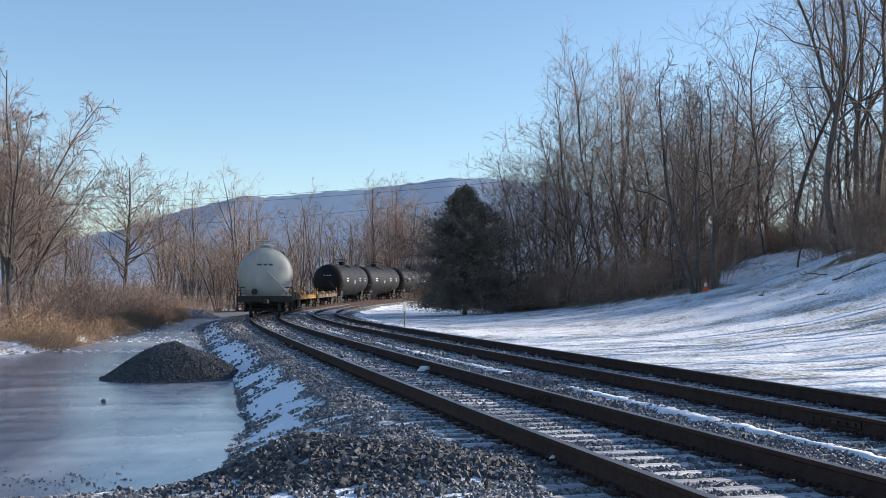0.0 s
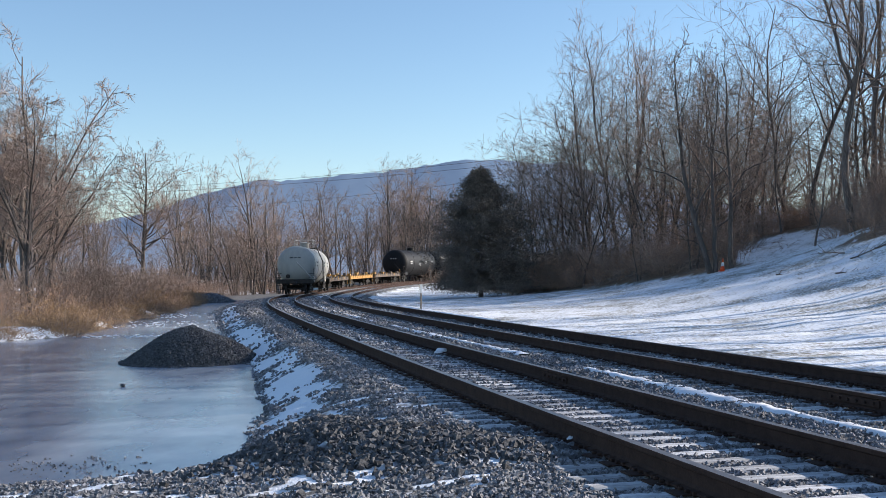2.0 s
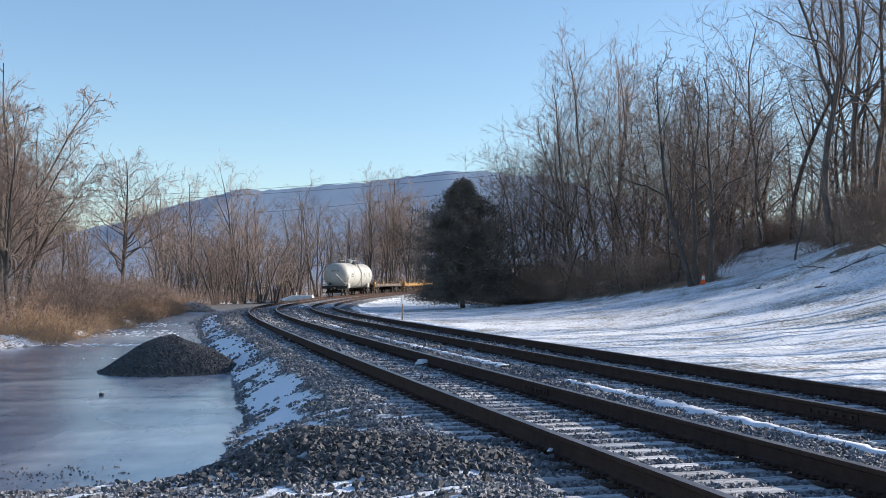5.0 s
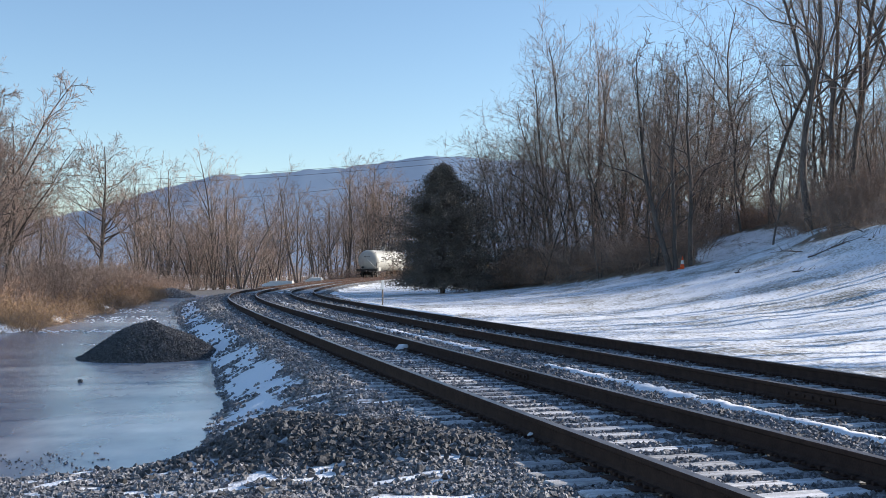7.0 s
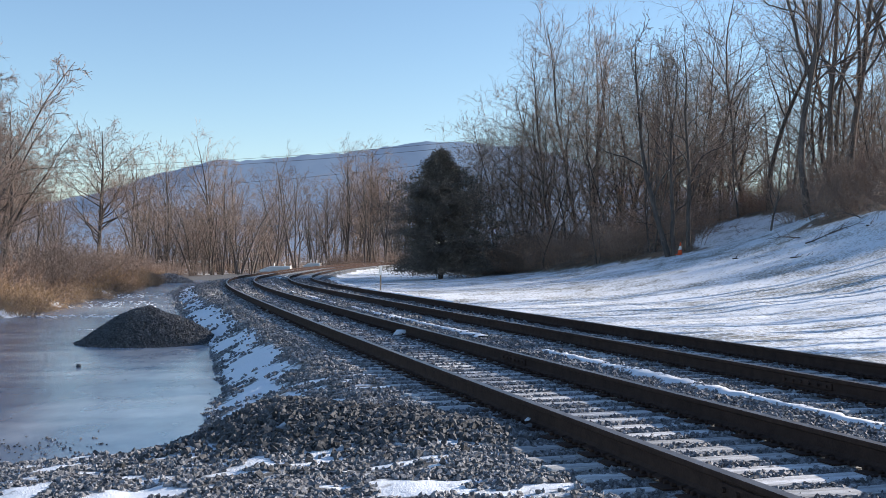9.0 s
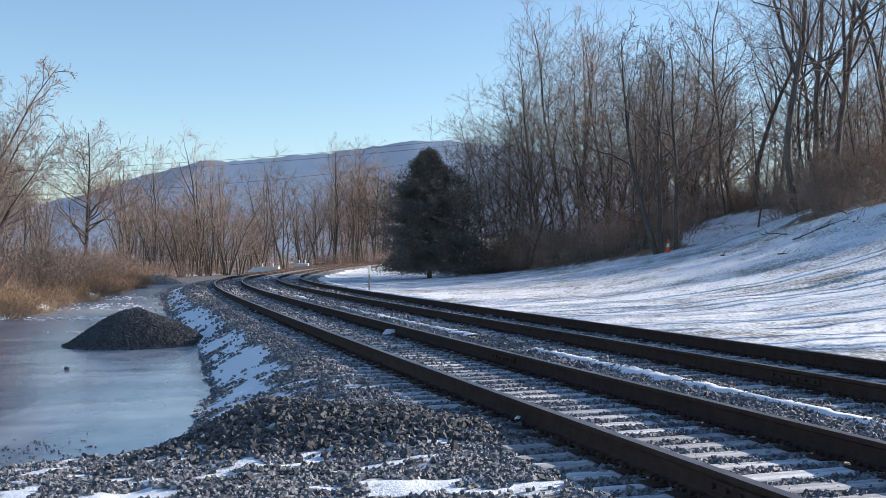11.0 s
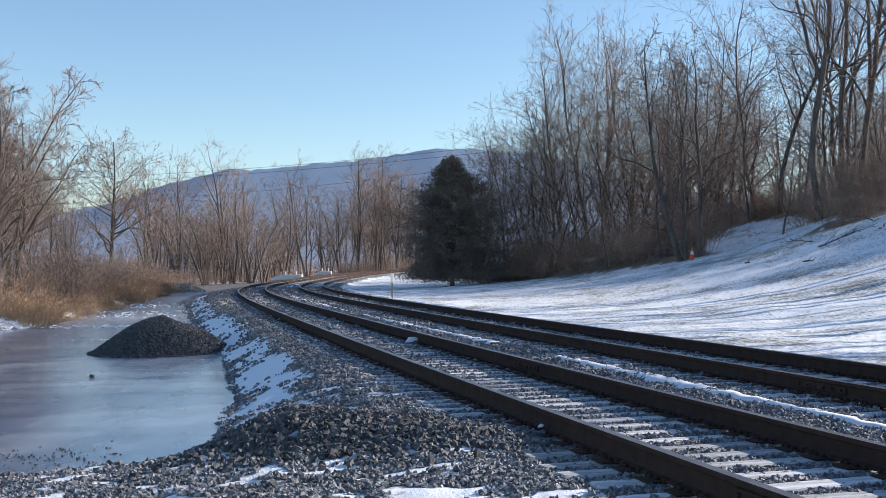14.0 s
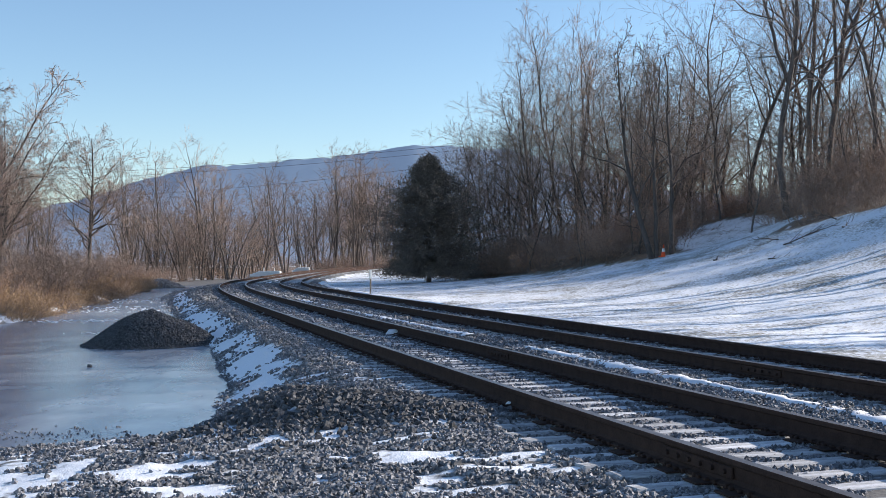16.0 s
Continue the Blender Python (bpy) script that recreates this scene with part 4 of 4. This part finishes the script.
def cedar():
    """An evergreen with a ragged egg-shaped crown."""
    g = np.random.default_rng(8)
    tree = new("cedar_tree")
    tall_, verts, faces, bars = 10.4, [], [], []
    low = 150
    link_mesh("trunk", *tubes([((0, 0, -0.3), (0.1, 0, 4), 0.2, 0.13), ((0.1, 0, 4), (0.05, 0, 10), 0.13, 0.03)], 9), BARK, tree)
    for n in range(520 + low):
        u = g.uniform(0.05, 1) ** 0.9 if n >= low else g.uniform(0.0, 0.1)
        a = g.uniform(0, 6.283)
        reach = 4.1 * min(1.0, ((1.02 - u) / 0.5) ** 0.9) * g.uniform(0.45, 1.12) * (1 + 0.16 * math.sin(3 * a + 9 * u) + 0.1 * math.sin(5 * a - 14 * u)) * (1.25 if g.random() < 0.12 else 1.0)
        z = 0.75 + u * (tall_ - 1.8)
        tip = np.array([math.cos(a) * reach, math.sin(a) * reach, max(0.55, z + reach * (g.uniform(-0.18, 0.34) if n >= low else g.uniform(-0.2, 0.05)))])
        root = np.array([0.05, 0, z])
        bars.append((root, tip, 0.03, 0.008))
        for _ in range(95):
            c = root + (tip - root) * g.uniform(0.35, 1.03) + g.normal(0, 0.2, 3)
            for _ in range(2):
                d = (tip - root) / max(reach, 0.1) * 0.6 + g.normal(0, 0.6, 3) + np.array([0, 0, 0.3])
                d *= g.uniform(0.1, 0.26) / np.linalg.norm(d)
                w = np.cross(d, g.normal(0, 1, 3))
                w *= 0.013 / max(np.linalg.norm(w), 1e-6)
                b = len(verts)
                verts += [c - w, c + w, c + d * 0.6 + w * 1.3, c + d, c + d * 0.6 - w * 1.3]
                faces += [(b, b + 1, b + 2, b + 3, b + 4)]
    tagged(link_mesh("branching", *tubes(bars, 4), BARK, tree), kind="stuff")
    tagged(link_mesh("crown", np.array(verts), faces, NEEDLE, tree, "dark green needle sprays"), kind="stuff")
    return tree


green = cedar()
green.matrix_basis = pose(-1.3, 83, on_ground(-1.3, 83))
tagged(green, "dark evergreen cedar with a ragged crown beside the track", "tree")


# ---- stones ----
def stone_shapes(count, seed):
    """Rough broken stones of eight corners."""
    g = np.random.default_rng(seed)
    cube = np.array([(x, y, z) for z in (-1, 1) for y in (-1, 1) for x in (-1, 1)], float)
    f = np.array([(0, 2, 3, 1), (4, 5, 7, 6), (0, 1, 5, 4), (2, 6, 7, 3), (0, 4, 6, 2), (1, 3, 7, 5)])
    shapes = []
    for _ in range(count):
        v = cube * np.array([1, g.uniform(0.65, 0.95), g.uniform(0.5, 0.85)]) * 0.62
        v[4:, :2] *= g.uniform(0.5, 0.9)
        shapes.append(v + g.uniform(-0.22, 0.22, (8, 3)))
    return shapes, f


SHAPES, STONE_FACES = stone_shapes(40, 3)


def scatter(name, x, y, z, size, seed, parent=None, mat=None):
    """Many stones in one mesh."""
    g = np.random.default_rng(seed)
    n = len(x)
    base = np.array(SHAPES)[g.integers(0, len(SHAPES), n)] * size[:, None, None]
    q = g.normal(0, 1, (n, 4))
    q /= np.linalg.norm(q, axis=1, keepdims=True)
    w, i, j, k = q.T
    R = np.stack([np.stack([1 - 2 * (j * j + k * k), 2 * (i * j - k * w), 2 * (i * k + j * w)], -1),
                  np.stack([2 * (i * j + k * w), 1 - 2 * (i * i + k * k), 2 * (j * k - i * w)], -1),
                  np.stack([2 * (i * k - j * w), 2 * (j * k + i * w), 1 - 2 * (i * i + j * j)], -1)], 1)
    v = np.einsum("nvc,ndc->nvd", base, R) + np.stack([x, y, z], 1)[:, None]
    faces = (np.arange(n)[:, None, None] * 8 + STONE_FACES[None]).reshape(-1, 4)
    return tagged(link_mesh(name, v.reshape(-1, 3), faces, mat or STONE, parent), kind="stuff")


def ballast():
    """Crushed stone on the track bed, close and far; snow drifts and rails stay clear."""
    g = np.random.default_rng(17)
    xs, ys, sizes = [], [], []
    for y0, y1, per, size in ((4.5, 9, 1250, 0.0265), (9, 14, 950, 0.029), (14, 24, 340, 0.038), (24, 42, 110, 0.054), (42, 78, 34, 0.08)):
        x0, x1 = -0.26 * y1 - 3, min(0.42 * y1 + 1, 8)
        n = int((x1 - x0) * (y1 - y0) * per)
        x, y = g.uniform(x0, x1, n), g.uniform(y0, y1, n)
        keep = np.abs(x / y) < 0.47
        x, y = x[keep], y[keep]
        o, s = to_line(x, y)
        bed = (o > foot(y) - 0.25 + 0.25 * ripple(x, y, 0.7)) & (o < 5.75 + 0.2 * ripple(x, y, 0.6))
        tie = (np.abs((s / TIE_STEP + 0.5) % 1 - 0.5) * TIE_STEP < 0.088)
        for c in (0.0, SPACING):
            bed &= ~((np.abs(o - c) < 1.32) & tie & (g.uniform(0, 1, len(x)) > 0.1))
            bed &= np.abs(np.abs(o - c) - GAUGE / 2) > 0.085
        snow = snow_at(x, y) + 0.25 * ripple(y, x, 0.25)
        bed &= snow < g.uniform(0.32, 0.66, len(x))
        xs.append(x[bed]), ys.append(y[bed]), sizes.append(size * g.uniform(0.5, 1.25, bed.sum()))
    x, y, size = np.concatenate(xs), np.concatenate(ys), np.concatenate(sizes)
    o, _ = to_line(x, y)
    ob = scatter("ballast_stones", x, y, height(x, y) + size * 0.25, size, 18)
    return tagged(ob, "loose dark grey crushed stone of the track bed", "ballast", kind="stuff")


def heap(cx, cy, base, radius, tall, count, size, label, seed, ry=None, mat=None):
    """A heap of crushed stone: a lumpy core under loose stones."""
    g = np.random.default_rng(seed)
    ry = ry or radius

    def top(u, v):
        r = np.hypot(u, v)
        return tall * np.clip(1 - r, 0, 1) ** 0.85 * (1 + 0.10 * np.sin(5 * u + seed) * np.cos(4 * v))
    thing = tagged(new("gravel_heap"), label, "gravel heap", "gravel heaps")
    verts, faces, n, m = [(0, 0, tall * 0.96)], [], 40, 10
    for k in range(1, m + 1):
        for a in range(n):
            u, v = k / m * math.cos(6.2832 * a / n), k / m * math.sin(6.2832 * a / n)
            verts.append((u * radius, v * ry, float(top(np.array(u), np.array(v))) - 0.03 - (0.05 if k == m else 0)))
    faces += [(0, 1 + a, 1 + (a + 1) % n) for a in range(n)]
    for k in range(m - 1):
        for a in range(n):
            p, q = 1 + k * n + a, 1 + k * n + (a + 1) % n
            faces.append((p, p + n, q + n, q))
    link_mesh("core", verts, faces, STONE_PIECE, thing, smooth=True)
    a, r = g.uniform(0, 6.283, count), np.sqrt(g.uniform(0, 1.12, count))
    u, v = r * np.cos(a), r * np.sin(a)
    sz = size * g.uniform(0.5, 1.25, count)
    scatter("loose_stone", u * radius, v * ry, top(u, v) + 0.3 * sz, sz, seed, thing, mat or FRESH_STONE)
    thing.matrix_basis = pose(cx, cy, base)
    return thing


ballast()


def slush():
    """Broken crusts of snow lying on the ice, and a few stones kicked onto it."""
    g = np.random.default_rng(23)
    xs, ys = [], []
    for cx, cy, wx, wy, n in ((-14.5, 47, 2.4, 3.0, 150), (-12.5, 37, 1.7, 0.9, 110), (-17.5, 58, 2.4, 4.0, 150), (-12.0, 52, 1.4, 4.0, 70), (-9.4, 30, 0.9, 0.6, 40)):
        xs.append(g.normal(cx, wx * 0.6, n)), ys.append(g.normal(cy, wy * 0.6, n))
    x, y = np.concatenate(xs), np.concatenate(ys)
    keep = x > ice_left(y) - 0.3
    x, y = x[keep], y[keep]
    size = g.uniform(0.04, 0.13, len(x))
    crust = tagged(scatter("snow_crust", x, y, np.full(len(x), ICE_Z - 0.02) + size * 0.1, size, 24, mat=SNOW), "broken white crusts of snow lying on the ice", "snow", kind="stuff")
    crust.matrix_basis = Matrix.Translation((0, 0, ICE_Z * 0.75)) @ Matrix.Diagonal((1, 1, 0.25, 1))
    x, y = g.normal(-4.6, 0.6, 130), g.normal(11.2, 0.35, 130)
    size = g.uniform(0.008, 0.022, 130)
    tagged(scatter("scattered_stone", x, y, np.full(130, ICE_Z) + size * 0.3, size, 25), "small dark stones strewn on the ice", "stones", kind="stuff")


slush()


def spare_stone_heap():
    """Loose stones tipped beside the track, each one by itself."""
    g = random.Random(9)
    thing = tagged(new("gravel_heap"), "low heap of loose dark crushed stone beside the track", "gravel heap", "gravel heaps")
    r = np.random.default_rng(31)
    x, y = np.concatenate([r.normal(-1.6, 0.42, 1500), r.normal(-0.7, 0.55, 1400)]), np.concatenate([r.normal(9.5, 0.42, 1500), r.normal(9.05, 0.36, 1400)])
    size = r.uniform(0.026, 0.048, len(x))
    scatter("loose_stone", x, y, height(x, y) + size * 0.35, size, 32, thing, FRESH_STONE)
    meshes = []
    for v in SHAPES[:14]:
        me = bpy.data.meshes.new("stone")
        me.from_pydata((v * 0.042).tolist(), [], STONE_FACES.tolist())
        me.materials.append(STONE_PIECE)
        meshes.append(me)
    for _ in range(300):
        x, y = -1.3 + g.gauss(0, 0.55), 9.25 + g.gauss(0, 0.4)
        stone = new("stone", meshes[g.randrange(14)])
        stone.parent = thing
        stone.matrix_basis = pose(x, y, on_ground(x, y, 0.018), g.uniform(0, 360), g.uniform(0, 360), g.uniform(0, 360)) @ Matrix.Scale(g.uniform(0.8, 1.35), 4)


spare_stone_heap()
heap(-7.2, 25.6, ICE_Z, 1.58, 0.9, 13000, 0.034, "dark grey heap of crushed stone standing on the ice", 4, 1.7)
heap(-23.9, 90, -0.66, 2.0, 0.75, 2500, 0.09, "grey heap of crushed stone on the bank by the curve", 5, mat=STONE)


# ---- small things ----
def cone(x, y):
    thing = tagged(new("traffic_cone"), "orange traffic cone with a white band on the snow", "traffic cone")
    part("base", box(bmesh.new(), 0, 0, 0.02, 0.4, 0.4, 0.04, 0.01), ORANGE, thing)
    part("body", lathe(bmesh.new(), [(0.15, 0.04), (0.105, 0.32)], 20, Matrix()), ORANGE, thing, smooth=True)
    part("band", lathe(bmesh.new(), [(0.107, 0.32), (0.065, 0.56)], 20, Matrix()), WHITE, thing, "white reflective band", smooth=True)
    part("tip", lathe(bmesh.new(), [(0.064, 0.56), (0.03, 0.78), (0.02, 0.8)], 20, Matrix()), ORANGE, thing, smooth=True)
    thing.matrix_basis = pose(x, y, on_ground(x, y, -0.01), 0, 4, 20)


def stake(x, y):
    thing = tagged(new("marker_stake"), "slim wooden marker stake with a white top beside the track", "marker stake")
    part("post", box(bmesh.new(), 0, 0, 0.4, 0.07, 0.05, 1.0, 0.008), WOOD, thing)
    part("top", box(bmesh.new(), 0, 0, 1.12, 0.12, 0.055, 0.44, 0.008), WHITE, thing, "white painted top")
    thing.matrix_basis = pose(x, y, on_ground(x, y), 0, 1.0, 20)


def wire(x0, y0, z0, x1, y1, z1, sag):
    """One cable, swept along its sag."""
    verts, faces, n = [], [], 5
    for u in np.linspace(0, 1, 25):
        c = (x0 + (x1 - x0) * u, y0 + (y1 - y0) * u, z0 + (z1 - z0) * u - sag * 4 * u * (1 - u))
        verts += [(c[0], c[1] + 0.028 * math.cos(6.2832 * k / n), c[2] + 0.028 * math.sin(6.2832 * k / n)) for k in range(n)]
    for i in range(24):
        faces += [(i * n + k, i * n + (k + 1) % n, i * n + n + (k + 1) % n, i * n + n + k) for k in range(n)]
    tagged(link_mesh("power_line", verts, faces, CABLE), "thin dark overhead power line across the valley", "power line", "power lines")


def lump(name, x, y, z, size, mat, label, category, seed):
    """A single rounded uneven lump."""
    g = random.Random(seed)
    bm = bmesh.new()
    bmesh.ops.create_icosphere(bm, subdivisions=2, radius=1)
    for v in bm.verts:
        v.co *= g.uniform(0.8, 1.15)
        v.co = Vector((v.co.x * size, v.co.y * size * 0.6, max(v.co.z, -0.4) * size * 0.5))
    ob = part(name, bm, mat, None, smooth=True)
    ob.matrix_basis = pose(x, y, z, 0, 0, g.uniform(0, 180))
    tagged(ob, label, category, "snow lumps" if mat is SNOW else "")


lump("snow_lump", -1.05, 20.5, -0.17, 0.17, SNOW, "small white lump of snow between the rails", "snow lump", 1)
lump("snow_lump", 0.62, 9.5, -0.17, 0.075, SNOW, "small white lump of snow beside the rail", "snow lump", 2)
lump("stone", -6.8, 19.6, ICE_Z + 0.02, 0.08, STONE_PIECE, "single dark stone lying on the ice", "stone", 3)


def guard_rail():
    thing = tagged(new("guard_rail"), "weathered road guard rail beyond the bank", "guard rail")
    for k in range(12):
        part("post", box(bmesh.new(), -72 + 4 * k, 150 + 0.6 * k, 0.3, 0.18, 0.18, 1.6, 0.02), WOOD, thing)
    bm = bmesh.new()
    rod(bm, (-73, 149.8, 0.85), (-27, 156.7, 0.85), 0.16, 6)
    part("beam", bm, WHITE, thing, "pale steel beam")


def barrier(x, y, turn, length, tall):
    """A cast block with a sloping nose and lifting loops."""
    thing = tagged(new("concrete_barrier"), "white concrete barrier block lying beyond the track", "barrier", "barriers beyond the track")
    bm = bmesh.new()
    side = [(-length / 2, 0), (length / 2, 0), (length / 2, tall), (-length * 0.18, tall), (-length / 2, tall * 0.35)]
    near, back = ([bm.verts.new((u, v, w)) for u, w in side] for v in (-0.3, 0.3))
    bm.faces.new(near), bm.faces.new(back[::-1])
    for k in range(5):
        bm.faces.new((near[k - 1], back[k - 1], back[k], near[k]))
    bmesh.ops.recalc_face_normals(bm, faces=bm.faces)
    bmesh.ops.bevel(bm, geom=bm.edges[:], offset=0.04, segments=1, affect="EDGES", profile=0.5)
    part("block", bm, WHITE, thing)
    for u in (-0.05, 0.3):
        part("lifting_loop", rod(bmesh.new(), (length * u, 0, tall - 0.02), (length * u, 0, tall + 0.35), 0.06, 6), WHITE, thing)
    thing.matrix_basis = pose(x, y, on_ground(x, y, -0.02), 0, 0, turn)


def fallen_branch(seed, x, y, turn, size):
    """A crooked dead branch lying on the snow."""
    g = np.random.default_rng(seed)
    main = limb(g, (0, 0, 0.03), (1, 0, 0.02), size, 0.035, 7, 0.0, 0.12)
    ob = new("fallen_branch")
    link_mesh("stem", *tubes([(p[0], q[0], p[1], max(q[1], 0.008)) for p, q in zip(main, main[1:])], 5), BARK, ob)
    for _ in range(9):
        k = g.integers(1, 6)
        link_mesh("twig", *tubes([(main[k][0], main[k][0] + outward(g, np.array([1.0, 0, 0.1]), 0.7) * size * g.uniform(0.15, 0.35), 0.015, 0.006)], 5), BARK, ob)
    ob.matrix_basis = pose(x, y, on_ground(x, y, 0.03), 0, -8, turn)
    tagged(ob, "dark fallen branch lying on the snow", "branch", "fallen branches")


for k, (x, y, turn, size) in enumerate(((15.8, 50, 10, 2.2), (17.2, 51, -20, 1.8), (14.2, 47, 5, 1.4), (18.2, 49, 25, 2.0), (16.5, 53, 160, 1.6), (19.0, 52, 200, 1.9), (13.0, 52, 15, 0.9))):
    fallen_branch(k + 60, x, y, turn, size)
barrier(-19.3, 116, -4, 3.3, 0.6), barrier(-17.2, 129, 3, 2.0, 0.6)
cone(13.7, 67.8), stake(-3.73, 52.9)
wire(-75, 200, 18.0, 40, 190, 26.0, 1.5), wire(-75, 200, 13.4, 20, 190, 21.0, 1.5), wire(-75, 200, 17.0, 40, 191, 25.0, 1.4)
guard_rail()

motions()
